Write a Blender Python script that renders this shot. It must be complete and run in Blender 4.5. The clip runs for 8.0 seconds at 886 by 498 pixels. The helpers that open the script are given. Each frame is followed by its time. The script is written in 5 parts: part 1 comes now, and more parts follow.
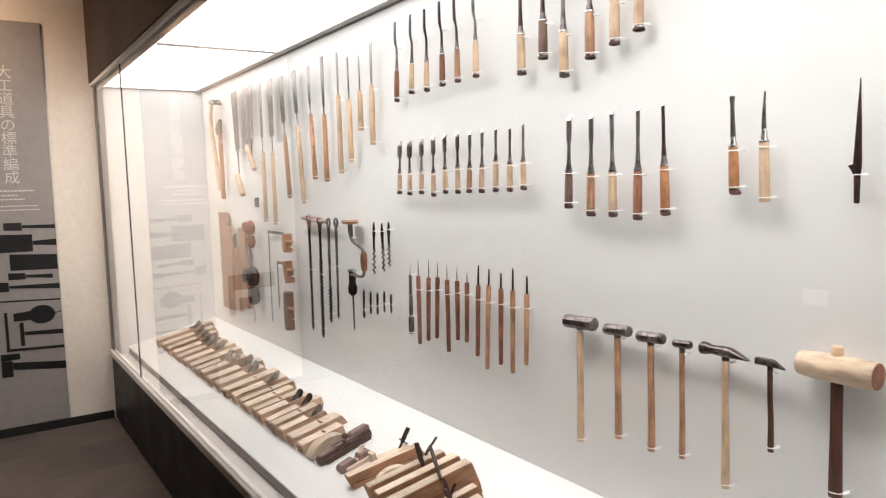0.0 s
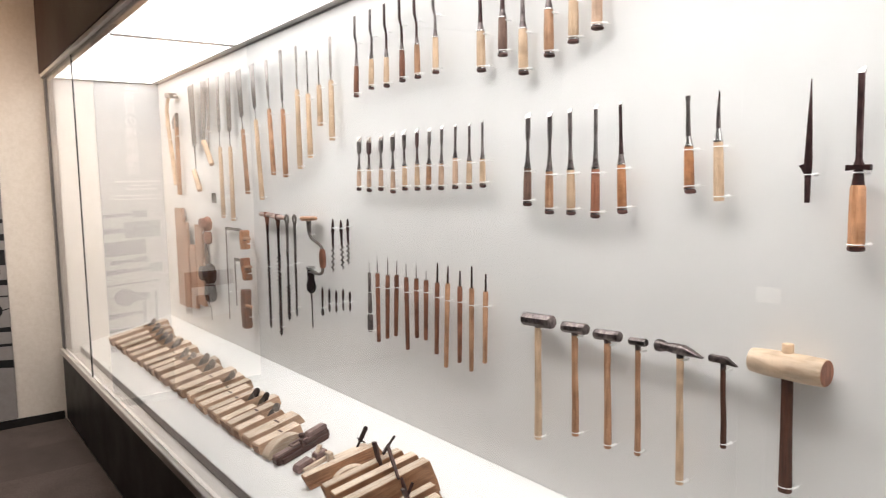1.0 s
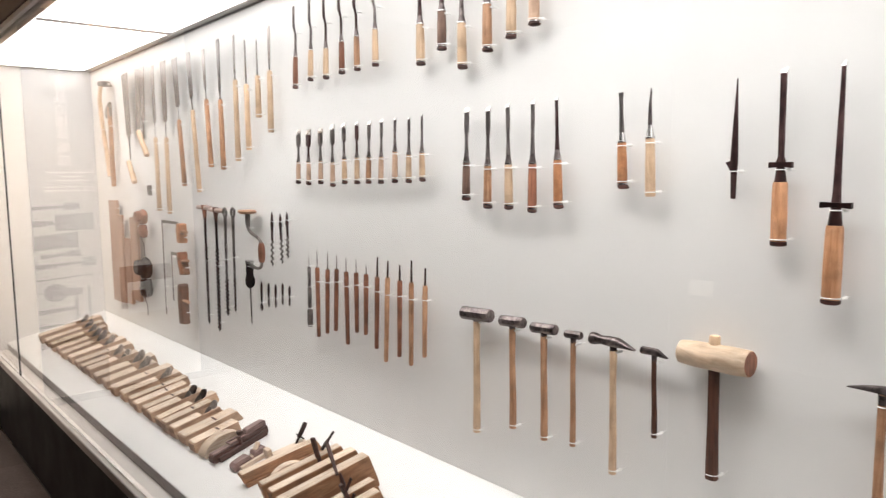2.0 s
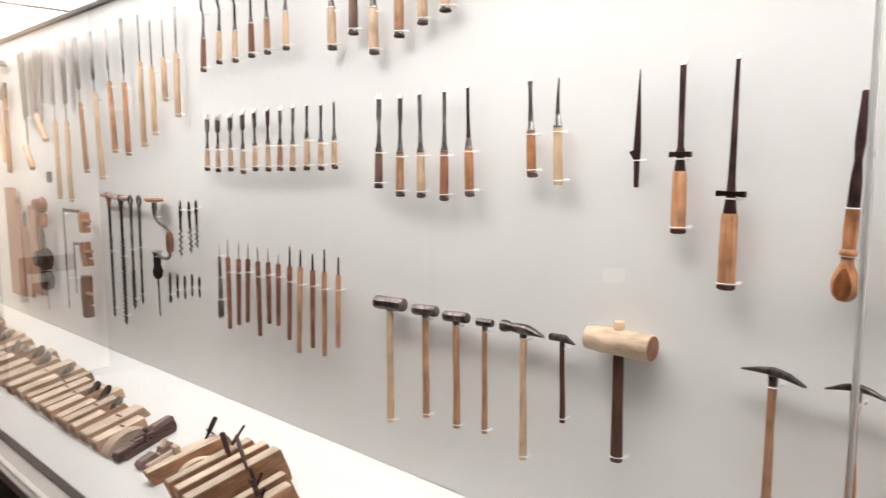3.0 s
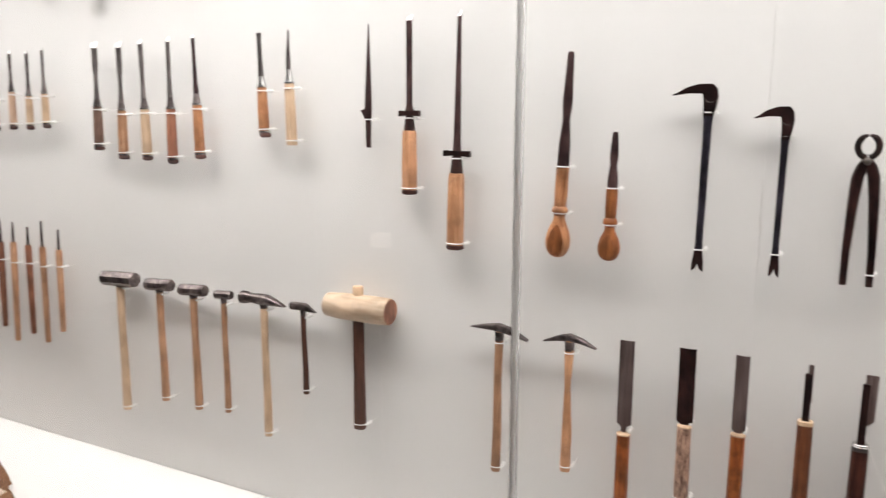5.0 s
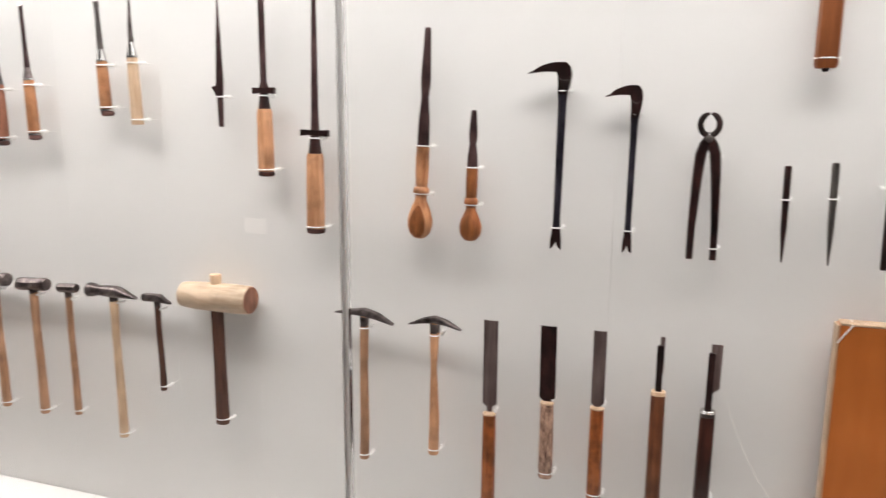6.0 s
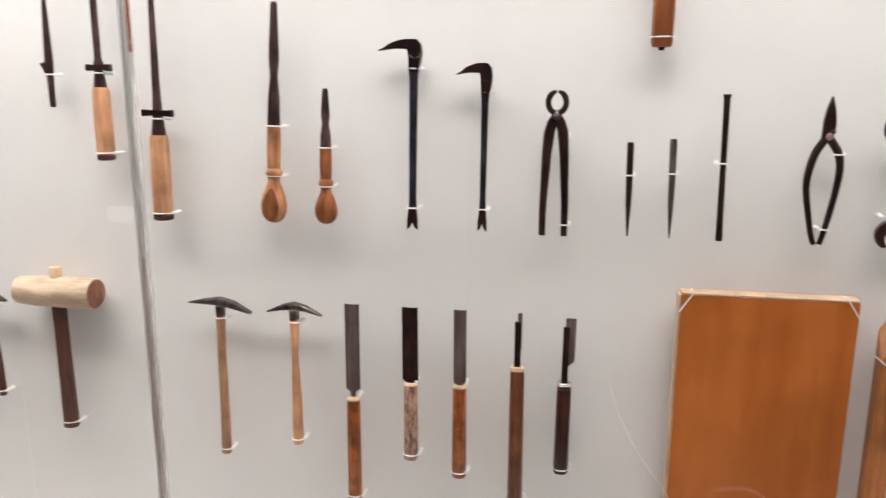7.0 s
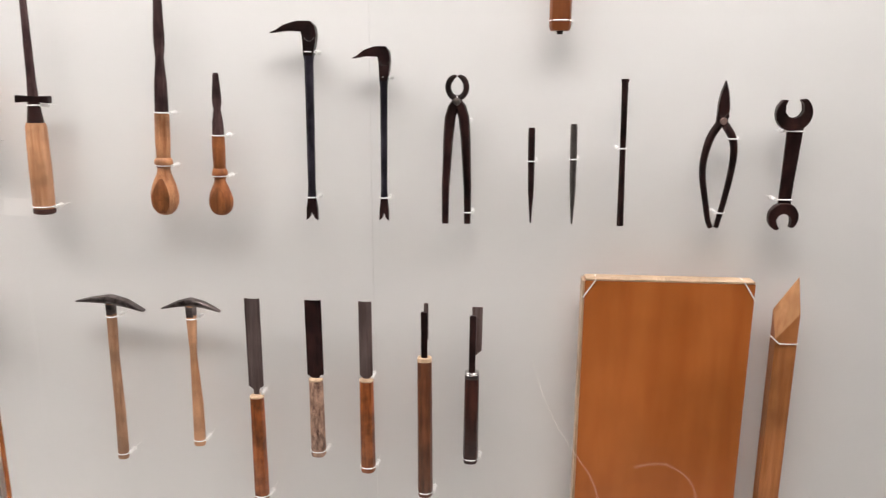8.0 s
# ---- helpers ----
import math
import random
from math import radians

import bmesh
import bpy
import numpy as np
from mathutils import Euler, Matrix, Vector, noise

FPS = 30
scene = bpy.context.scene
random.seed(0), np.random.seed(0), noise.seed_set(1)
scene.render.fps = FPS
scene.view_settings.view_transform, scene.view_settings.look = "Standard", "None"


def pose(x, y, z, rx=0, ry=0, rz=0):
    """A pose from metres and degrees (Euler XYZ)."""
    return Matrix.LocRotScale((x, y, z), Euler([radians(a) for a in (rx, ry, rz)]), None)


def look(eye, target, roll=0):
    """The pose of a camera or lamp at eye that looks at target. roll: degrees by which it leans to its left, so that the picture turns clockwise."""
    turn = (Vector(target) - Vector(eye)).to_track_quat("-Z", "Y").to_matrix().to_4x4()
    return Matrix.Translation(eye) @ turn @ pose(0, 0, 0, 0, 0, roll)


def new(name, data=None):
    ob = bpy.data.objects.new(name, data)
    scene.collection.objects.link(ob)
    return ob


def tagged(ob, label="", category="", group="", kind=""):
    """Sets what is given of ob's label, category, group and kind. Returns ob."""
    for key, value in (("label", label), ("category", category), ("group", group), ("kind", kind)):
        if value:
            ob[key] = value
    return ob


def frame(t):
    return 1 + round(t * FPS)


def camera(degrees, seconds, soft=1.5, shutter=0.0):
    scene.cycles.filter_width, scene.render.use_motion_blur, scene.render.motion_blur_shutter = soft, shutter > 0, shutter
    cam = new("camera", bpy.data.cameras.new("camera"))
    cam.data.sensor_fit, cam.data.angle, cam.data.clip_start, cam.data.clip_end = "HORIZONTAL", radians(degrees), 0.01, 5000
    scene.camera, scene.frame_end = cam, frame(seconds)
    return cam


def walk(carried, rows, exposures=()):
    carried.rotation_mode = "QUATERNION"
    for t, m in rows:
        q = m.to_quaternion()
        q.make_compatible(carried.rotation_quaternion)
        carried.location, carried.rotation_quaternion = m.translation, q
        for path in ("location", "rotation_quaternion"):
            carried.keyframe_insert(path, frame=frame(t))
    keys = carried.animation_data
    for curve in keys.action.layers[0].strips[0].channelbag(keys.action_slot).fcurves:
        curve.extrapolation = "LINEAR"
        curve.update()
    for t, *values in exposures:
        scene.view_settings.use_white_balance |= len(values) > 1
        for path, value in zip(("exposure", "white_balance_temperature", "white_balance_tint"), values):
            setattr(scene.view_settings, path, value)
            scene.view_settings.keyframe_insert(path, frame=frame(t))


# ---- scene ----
cam = camera(63.1, 8.0, 1.1, 0.5)
PATH = [
    (0, (0.184, -0.139, 1.644), (-1.481, 0.956, 1.469), -1.8),
    (0.5, (0.177, -0.128, 1.639), (-1.462, 1.005, 1.463), -1.5),
    (1, (0.178, -0.118, 1.641), (-1.428, 1.06, 1.457), -1.3),
    (1.5, (0.184, -0.106, 1.643), (-1.38, 1.125, 1.449), -1.1),
    (3, (0.199, -0.059, 1.636), (-1.17, 1.381, 1.401), -0.4),
    (3.5, (0.213, -0.021, 1.632), (-1.055, 1.505, 1.375), -0.2),
    (4, (0.231, 0.017, 1.626), (-0.929, 1.622, 1.347), -0.1),
    (4.5, (0.247, 0.046, 1.623), (-0.79, 1.729, 1.32), 0.0),
    (6, (0.294, 0.128, 1.611), (-0.33, 1.992, 1.242), 0.3),
    (6.5, (0.323, 0.147, 1.607), (-0.158, 2.048, 1.215), 0.3),
    (7, (0.352, 0.165, 1.605), (0.008, 2.091, 1.191), 0.2),
    (7.5, (0.379, 0.186, 1.605), (0.148, 2.124, 1.167), 0.2),
    (8, (0.395, 0.201, 1.604), (0.237, 2.143, 1.153), 0.2),
]
walk(cam, [(t, look(eye, target, roll)) for t, eye, target, roll in PATH],
     ((0.0, 0.02, 6600, 10), (4.5, 0.04, 6700, 11), (6.5, 0.10, 6740, 12), (8.0, 0.14, 6760, 13)))

# ---- light ----
FLOOR = 0.08          # top of the carpet
ROOM_TOP = 3.05       # ceiling of the dim gallery
PANEL_POWER = 3.5     # glow of the case's light ceiling
world = bpy.data.worlds.new("world")
scene.world = world
world.use_nodes = True
world.node_tree.nodes["Background"].inputs["Color"].default_value = (0.9, 0.8, 0.7, 1)
world.node_tree.nodes["Background"].inputs["Strength"].default_value = 0.02


def area_lamp(name, place, target, size, power, colour):
    data = bpy.data.lights.new(name, "AREA")
    data.shape, data.size, data.size_y = "RECTANGLE", size[0], size[1]
    data.energy, data.color = power, colour
    lamp = new(name, data)
    lamp.matrix_world = look(place, target)
    return lamp


# unseen gallery lamps: added wash for the sign wall, warm top spot, added floor fill
area_lamp("unseen_spot", (-3.55, -0.45, 2.95), (-5.3, 0.42, 1.25), (0.25, 0.25), 6.2, (1.0, 0.92, 0.84)).data.spread = radians(70)
area_lamp("unseen_spot", (-4.7, -0.5, 3.0), (-5.3, 0.1, 2.5), (0.2, 0.2), 6, (1.0, 0.70, 0.48)).data.spread = radians(110)
area_lamp("unseen_spot", (-3.6, -1.3, 3.0), (-3.9, -0.4, 0.0), (0.3, 0.3), 11, (1.0, 0.84, 0.72)).data.spread = radians(62)
# unseen warm lamps close to the glass, added to tint the lower lining
for spot in (-2.4, -0.9, 0.6):
    area_lamp("unseen_spot", (spot, 0.02, 3.0), (spot, 1.1, 0.85), (0.5, 0.2), 0.30, (1.0, 0.60, 0.36)).data.spread = radians(80)
# unseen wall washing strips behind the head rail, added to even the light
for strip, power in ((-4.15, 3.6), (-2.6, 4.3), (-1.05, 3.8), (0.4, 2.5)):
    area_lamp("added_wash", (strip, 0.79, 2.345), (strip, 1.36, 1.25), (1.4, 0.18), power, (1.0, 0.985, 0.98)).data.spread = radians(92)


# ---- materials ----
def material(name):
    m = bpy.data.materials.new(name)
    m.use_nodes = True
    nodes, links = m.node_tree.nodes, m.node_tree.links
    return m, nodes, links, nodes["Principled BSDF"]


def noise_of(nodes, links, scale, stretch, detail=4.0, rough=0.6):
    co = nodes.new("ShaderNodeTexCoord")
    mp = nodes.new("ShaderNodeMapping")
    mp.inputs["Scale"].default_value = stretch
    tex = nodes.new("ShaderNodeTexNoise")
    tex.inputs["Scale"].default_value = scale
    tex.inputs["Detail"].default_value = detail
    tex.inputs["Roughness"].default_value = rough
    links.new(co.outputs["Object"], mp.inputs["Vector"])
    info = nodes.new("ShaderNodeObjectInfo")
    shift = nodes.new("ShaderNodeVectorMath")
    shift.operation = "ADD"
    mul = nodes.new("ShaderNodeMath")
    mul.operation = "MULTIPLY"
    mul.inputs[1].default_value = 37.0
    links.new(info.outputs["Random"], mul.inputs[0])
    links.new(mp.outputs["Vector"], shift.inputs[0])
    links.new(mul.outputs[0], shift.inputs[1])
    links.new(shift.outputs[0], tex.inputs["Vector"])
    return tex, info


def ramp_of(nodes, links, source, stops):
    r = nodes.new("ShaderNodeValToRGB")
    e = r.color_ramp.elements
    e[0].position, e[0].color = stops[0][0], (*stops[0][1], 1)
    e[1].position, e[1].color = stops[-1][0], (*stops[-1][1], 1)
    for p, c in stops[1:-1]:
        x = e.new(p)
        x.color = (*c, 1)
    links.new(source, r.inputs["Fac"])
    return r


def surface(name, dark, light, stretch=(1, 1, 1), scale=30.0, rough=0.5, metal=0.0, bump=0.1, spread=0.25, stain=0.3, stain_scale=6.0, spec=0.3):
    """Two scales of colour noise, a little bump, and a change of value from object to object."""
    m, nodes, links, bsdf = material(name)
    grain, info = noise_of(nodes, links, scale, stretch, 5.0, 0.65)
    col = ramp_of(nodes, links, grain.outputs["Fac"], [(0.32, dark), (0.68, light)])
    blot, _ = noise_of(nodes, links, stain_scale, (1, 1, 1), 3.0, 0.55)
    shade = ramp_of(nodes, links, blot.outputs["Fac"], [(0.3, (1 - stain,) * 3), (0.62, (1, 1, 1))])
    mix = nodes.new("ShaderNodeMix")
    mix.data_type, mix.blend_type = "RGBA", "MULTIPLY"
    mix.inputs["Factor"].default_value = 1.0
    links.new(col.outputs["Color"], mix.inputs[6])
    links.new(shade.outputs["Color"], mix.inputs[7])
    hsv = nodes.new("ShaderNodeHueSaturation")
    val = nodes.new("ShaderNodeMapRange")
    val.inputs["To Min"].default_value, val.inputs["To Max"].default_value = 1 - spread, 1 + spread * 0.6
    links.new(info.outputs["Random"], val.inputs["Value"])
    links.new(val.outputs["Result"], hsv.inputs["Value"])
    links.new(mix.outputs[2], hsv.inputs["Color"])
    links.new(hsv.outputs["Color"], bsdf.inputs["Base Color"])
    bsdf.inputs["Metallic"].default_value = metal
    bsdf.inputs["Specular IOR Level"].default_value = spec
    rg = nodes.new("ShaderNodeMapRange")
    rg.inputs["To Min"].default_value, rg.inputs["To Max"].default_value = max(0.03, rough - 0.1), min(1, rough + 0.12)
    links.new(blot.outputs["Fac"], rg.inputs["Value"])
    links.new(rg.outputs["Result"], bsdf.inputs["Roughness"])
    if bump:
        b = nodes.new("ShaderNodeBump")
        b.inputs["Strength"].default_value, b.inputs["Distance"].default_value = bump, 0.002
        links.new(grain.outputs["Fac"], b.inputs["Height"])
        links.new(b.outputs["Normal"], bsdf.inputs["Normal"])
    return m


ALONG_Z, ALONG_Y = (5, 5, 0.35), (5, 0.35, 5)
PALE = surface("pale_oak", (0.57, 0.375, 0.235), (0.80, 0.595, 0.42), ALONG_Z, 26, 0.48, spread=0.14, stain=0.34, stain_scale=22)
TAN = surface("tan_oak", (0.37, 0.175, 0.092), (0.66, 0.385, 0.235), ALONG_Z, 26, 0.46, spread=0.18, stain=0.4, stain_scale=24)
RED = surface("reddish_oak", (0.20, 0.075, 0.045), (0.42, 0.185, 0.115), ALONG_Z, 26, 0.46, spread=0.22, stain=0.5, stain_scale=24)
BROWN = surface("brown_oak", (0.055, 0.022, 0.015), (0.145, 0.062, 0.040), ALONG_Z, 26, 0.5, spread=0.18)
ORANGE = surface("orange_oak", (0.38, 0.145, 0.062), (0.70, 0.35, 0.18), ALONG_Z, 26, 0.4, spread=0.14, stain=0.5, stain_scale=26)
RUSSET = surface("russet_oak", (0.20, 0.062, 0.022), (0.44, 0.155, 0.055), ALONG_Z, 26, 0.4, spread=0.1, stain=0.6, stain_scale=30)
EBON = surface("ebony_oak", (0.016, 0.005, 0.004), (0.080, 0.026, 0.018), ALONG_Z, 26, 0.34, spread=0.1, stain=0.6, stain_scale=26)
BARK = surface("bark_wood", (0.06, 0.020, 0.013), (0.76, 0.48, 0.35), (1.5, 1.5, 0.55), 75, 0.55, bump=0.6, stain=0.3, stain_scale=40)
TEAK = surface("teak_brown", (0.085, 0.026, 0.012), (0.25, 0.088, 0.040), ALONG_Z, 26, 0.4, spread=0.05, stain=0.5, stain_scale=20)
HONEY = surface("honey_oak", (0.17, 0.036, 0.011), (0.56, 0.175, 0.056), ALONG_Z, 22, 0.36, spread=0.08, stain=0.7, stain_scale=34)
STRAIGHT = surface("straightedge_wood", (0.36, 0.215, 0.15), (0.50, 0.33, 0.245), ALONG_Z, 20, 0.5, spread=0.15, stain=0.25, stain_scale=8)
PEACH = surface("peach_oak", (0.50, 0.315, 0.215), (0.75, 0.54, 0.41), ALONG_Z, 26, 0.48, spread=0.2, stain=0.35, stain_scale=24)
UMBRA = surface("grey_brown_oak", (0.14, 0.078, 0.058), (0.29, 0.18, 0.14), ALONG_Z, 26, 0.48, spread=0.1, stain=0.4, stain_scale=24)
WORN = surface("pale_chisel_steel", (0.16, 0.135, 0.13), (0.38, 0.34, 0.33), (1, 1, 0.3), 70, 0.32, metal=0.75, bump=0.1, stain=0.5, stain_scale=26)
AMBER = surface("amber_oak", (0.48, 0.215, 0.105), (0.78, 0.43, 0.245), ALONG_Z, 26, 0.42, spread=0.08, stain=0.35, stain_scale=26)
CANE = surface("cane_wrap", (0.54, 0.365, 0.235), (0.76, 0.565, 0.40), (0.4, 0.4, 8), 40, 0.5, bump=0.4, spread=0.15)
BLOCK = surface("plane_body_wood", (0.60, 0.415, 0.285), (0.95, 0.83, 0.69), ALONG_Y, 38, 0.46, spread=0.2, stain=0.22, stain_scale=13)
# side colour kept darker, painting in shade beside the lit tops
SHADED_SIDE = surface("plane_shaded_side", (0.42, 0.255, 0.165), (0.70, 0.505, 0.365), ALONG_Y, 38, 0.5, spread=0.25, stain=0.3, stain_scale=13)
GROOVE = surface("grooving_plane_wood", (0.30, 0.135, 0.068), (0.52, 0.285, 0.155), ALONG_Y, 38, 0.55, spread=0.2, stain=0.4, stain_scale=16)
END = surface("plane_end_grain", (0.26, 0.13, 0.075), (0.46, 0.27, 0.17), (1, 1, 1), 90, 0.6, spread=0.25, stain=0.4, stain_scale=30)
UMBER = surface("dark_plane_wood", (0.030, 0.013, 0.012), (0.12, 0.058, 0.05), ALONG_Y, 24, 0.4, spread=0.1)
PLUM = surface("plum_wood", (0.10, 0.042, 0.038), (0.46, 0.32, 0.30), ALONG_Y, 24, 0.36, spread=0.1, stain=0.4, stain_scale=16)
STRUCK = surface("hammered_wood", (0.028, 0.011, 0.009), (0.17, 0.068, 0.054), (1, 1, 1), 60, 0.5, bump=0.5, spread=0.3, stain=0.5, stain_scale=30)
LACQUER = surface("black_lacquer", (0.010, 0.007, 0.008), (0.028, 0.018, 0.020), (1, 1, 1), 20, 0.18, bump=0.02, spread=0.1)
GREYED = surface("greyed_wood", (0.36, 0.24, 0.205), (0.60, 0.46, 0.41), (0.35, 5, 5), 26, 0.42, spread=0.1, stain=0.35, stain_scale=18)
STAIN = surface("stained_board", (0.45, 0.116, 0.024), (0.62, 0.195, 0.052), (2.6, 2.6, 0.3), 5, 0.32, bump=0.02, spread=0.0, stain=0.25, stain_scale=5.5)
SHEET = surface("saw_sheet_steel", (0.17, 0.148, 0.14), (0.36, 0.325, 0.31), (2, 1, 0.12), 60, 0.22, metal=0.92, bump=0.03, spread=0.35, stain=0.35, stain_scale=9)
BLUED = surface("blued_iron", (0.012, 0.010, 0.016), (0.070, 0.060, 0.084), (1, 1, 0.5), 48, 0.3, metal=0.5, bump=0.3, stain=0.6, stain_scale=22, spec=0.4)
PURPLE = surface("browned_steel", (0.040, 0.019, 0.019), (0.135, 0.076, 0.075), (2, 2, 0.3), 60, 0.38, metal=0.5, bump=0.2, stain=0.6, stain_scale=26)
IRON = surface("blackened_iron", (0.004, 0.0022, 0.0026), (0.066, 0.025, 0.022), (1, 1, 0.5), 48, 0.34, metal=0.3, bump=0.4, stain=0.8, stain_scale=26, spec=0.4)
STEEL = surface("worn_steel", (0.10, 0.085, 0.08), (0.26, 0.235, 0.22), (1, 1, 0.3), 80, 0.36, metal=0.8, bump=0.12, stain=0.45, stain_scale=22)
BLADE = surface("saw_steel", (0.105, 0.069, 0.065), (0.26, 0.192, 0.182), (2, 1, 0.12), 60, 0.38, metal=0.35, bump=0.05, stain=0.35, stain_scale=12)
HEAD = surface("burnished_iron", (0.065, 0.051, 0.050), (0.33, 0.275, 0.268), (1, 1, 1), 55, 0.34, metal=0.8, bump=0.14, stain=0.6, stain_scale=24)
PLANE_IRON = surface("plane_iron", (0.22, 0.185, 0.17), (0.43, 0.38, 0.35), (1, 1, 1), 70, 0.42, metal=0.4, bump=0.1, stain=0.4, stain_scale=18)
BRIGHT = surface("bright_steel", (0.62, 0.61, 0.60), (0.8, 0.79, 0.78), (1, 1, 1), 60, 0.22, metal=1.0, bump=0.02, stain=0.1)
PINK = surface("copper_steel", (0.42, 0.26, 0.22), (0.62, 0.45, 0.40), (1, 1, 1), 60, 0.35, metal=0.7, bump=0.05)
NYLON = surface("white_nylon", (0.88, 0.88, 0.87), (0.94, 0.94, 0.93), (1, 1, 1), 60, 0.3, bump=0.0, spread=0.03, stain=0.03, spec=0.5)
WALL = surface("case_lining", (0.755, 0.745, 0.735), (0.79, 0.78, 0.77), (1, 1, 1), 14, 0.42, bump=0.01, spread=0.012, stain=0.03, stain_scale=1.6)
DECK = surface("white_deck", (0.795, 0.795, 0.785), (0.835, 0.835, 0.825), (1, 1, 1), 20, 0.5, bump=0.03, spread=0, stain=0.03, stain_scale=2)
EDGE = surface("grey_edge", (0.20, 0.19, 0.19), (0.25, 0.24, 0.24), (1, 1, 1), 30, 0.5, spread=0, stain=0.1)
ALLOY = surface("brushed_alloy", (0.70, 0.66, 0.62), (0.80, 0.765, 0.73), (0.1, 6, 6), 30, 0.38, metal=0.12, bump=0.05, spread=0, stain=0.12)
TRIM = surface("pale_trim", (0.50, 0.48, 0.47), (0.56, 0.54, 0.53), (1, 1, 1), 30, 0.5, spread=0, stain=0.08)
FRAME = surface("frame_alloy", (0.16, 0.15, 0.15), (0.24, 0.23, 0.23), (6, 6, 0.1), 30, 0.35, metal=0.6, bump=0.05, spread=0, stain=0.15)
PLINTH = surface("plinth_black", (0.005, 0.004, 0.0045), (0.012, 0.0095, 0.0105), (1, 1, 1), 30, 0.42, bump=0.04, spread=0, spec=0.2)
FASCIA = surface("brown_fascia", (0.034, 0.015, 0.011), (0.050, 0.023, 0.018), (1, 1, 1), 25, 0.5, bump=0.05, spread=0, stain=0.2, stain_scale=2)
PLASTER = surface("cream_plaster", (0.68, 0.61, 0.54), (0.75, 0.685, 0.62), (1, 1, 1), 45, 0.8, bump=0.15, spread=0, stain=0.06, stain_scale=2)
# unseen room surfaces: the gallery's gloom is put into a dark colour
GLOOM = surface("dim_room_colour", (0.05, 0.042, 0.038), (0.075, 0.065, 0.058), (1, 1, 1), 30, 0.8, bump=0.1, spread=0)
CARPET = surface("carpet", (0.060, 0.048, 0.045), (0.125, 0.104, 0.098), (1, 1, 1), 220, 0.95, bump=0.6, spread=0.2, stain=0.2, stain_scale=5, spec=0.1)
SKIRT = surface("skirting_black", (0.012, 0.011, 0.011), (0.02, 0.018, 0.018), (1, 1, 1), 40, 0.5, spread=0)
SIGN = surface("sign_print_grey", (0.255, 0.232, 0.228), (0.29, 0.267, 0.262), (1, 1, 1), 20, 0.55, bump=0.02, spread=0, stain=0.05, stain_scale=1.5)
INK = surface("sign_print_black", (0.008, 0.008, 0.009), (0.016, 0.015, 0.016), (1, 1, 1), 40, 0.5, bump=0.0, spread=0)
LETTER = surface("sign_print_white", (0.54, 0.51, 0.48), (0.60, 0.57, 0.54), (1, 1, 1), 40, 0.6, bump=0.0, spread=0, stain=0.05)
CARD = surface("card_white", (0.80, 0.78, 0.75), (0.84, 0.82, 0.79), (1, 1, 1), 40, 0.6, bump=0.0, spread=0, stain=0.04)
PHOTO_BROWN = surface("print_brown", (0.13, 0.055, 0.03), (0.24, 0.11, 0.065), (4, 4, 0.3), 18, 0.5, spread=0.1)

m, nodes, links, bsdf = material("case_glass")
bsdf.inputs["Base Color"].default_value = (0.985, 0.995, 0.99, 1)
bsdf.inputs["Transmission Weight"].default_value = 1.0
bsdf.inputs["Roughness"].default_value = 0.0
bsdf.inputs["IOR"].default_value = 1.37
GLASS = m
m, nodes, links, bsdf = material("clear_silicone")
bsdf.inputs["Base Color"].default_value = (0.74, 0.745, 0.74, 1)
bsdf.inputs["Transmission Weight"].default_value = 0.88
bsdf.inputs["Roughness"].default_value = 0.28
bsdf.inputs["IOR"].default_value = 1.2
JOINT = m
m, nodes, links, bsdf = material("light_diffuser")
bsdf.inputs["Base Color"].default_value = (0.85, 0.85, 0.85, 1)
bsdf.inputs["Emission Color"].default_value = (1.0, 0.985, 0.98, 1)
bsdf.inputs["Emission Strength"].default_value = PANEL_POWER
DIFFUSER = m
# glow guessed for pale arcs in the glass, their source unknown
m, nodes, links, bsdf = material("guessed_line_glow")
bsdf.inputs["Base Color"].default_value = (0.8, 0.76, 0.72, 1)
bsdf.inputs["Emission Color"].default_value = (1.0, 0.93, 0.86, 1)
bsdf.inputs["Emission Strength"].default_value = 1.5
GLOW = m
# added glow for one pale reflected patch, a made-up source
m, nodes, links, bsdf = material("added_patch_glow")
bsdf.inputs["Base Color"].default_value = (0.8, 0.76, 0.74, 1)
bsdf.inputs["Emission Color"].default_value = (1.0, 0.89, 0.83, 1)
bsdf.inputs["Emission Strength"].default_value = 0.8
PATCH_GLOW = m


# ---- mesh helpers ----
def part(name, bm, mat, parent, label=""):
    me = bpy.data.meshes.new(name)
    bmesh.ops.recalc_face_normals(bm, faces=bm.faces)
    bm.to_mesh(me)
    bm.free()
    me.materials.append(mat)
    ob = new(name, me)
    ob.parent = parent
    if label:
        tagged(ob, label)
    return ob


def smooth(ob, degrees=40):
    limit = math.cos(radians(degrees))
    bm = bmesh.new()
    bm.from_mesh(ob.data)
    for f in bm.faces:
        f.smooth = True
    for e in bm.edges:
        if len(e.link_faces) == 2 and e.link_faces[0].normal.dot(e.link_faces[1].normal) < limit:
            e.smooth = False
    bm.to_mesh(ob.data)
    bm.free()
    return ob


def sp(name, bm, mat, parent, label=""):
    return smooth(part(name, bm, mat, parent, label))


def thing(name, x, y, z, lean=0.0, label="", category="", group="", turn=0.0, kind=""):
    ob = new(name)
    ob.empty_display_size = 0.02
    ob.matrix_world = pose(x, y, z, 0, lean, turn)
    return tagged(ob, label, category, group, kind)


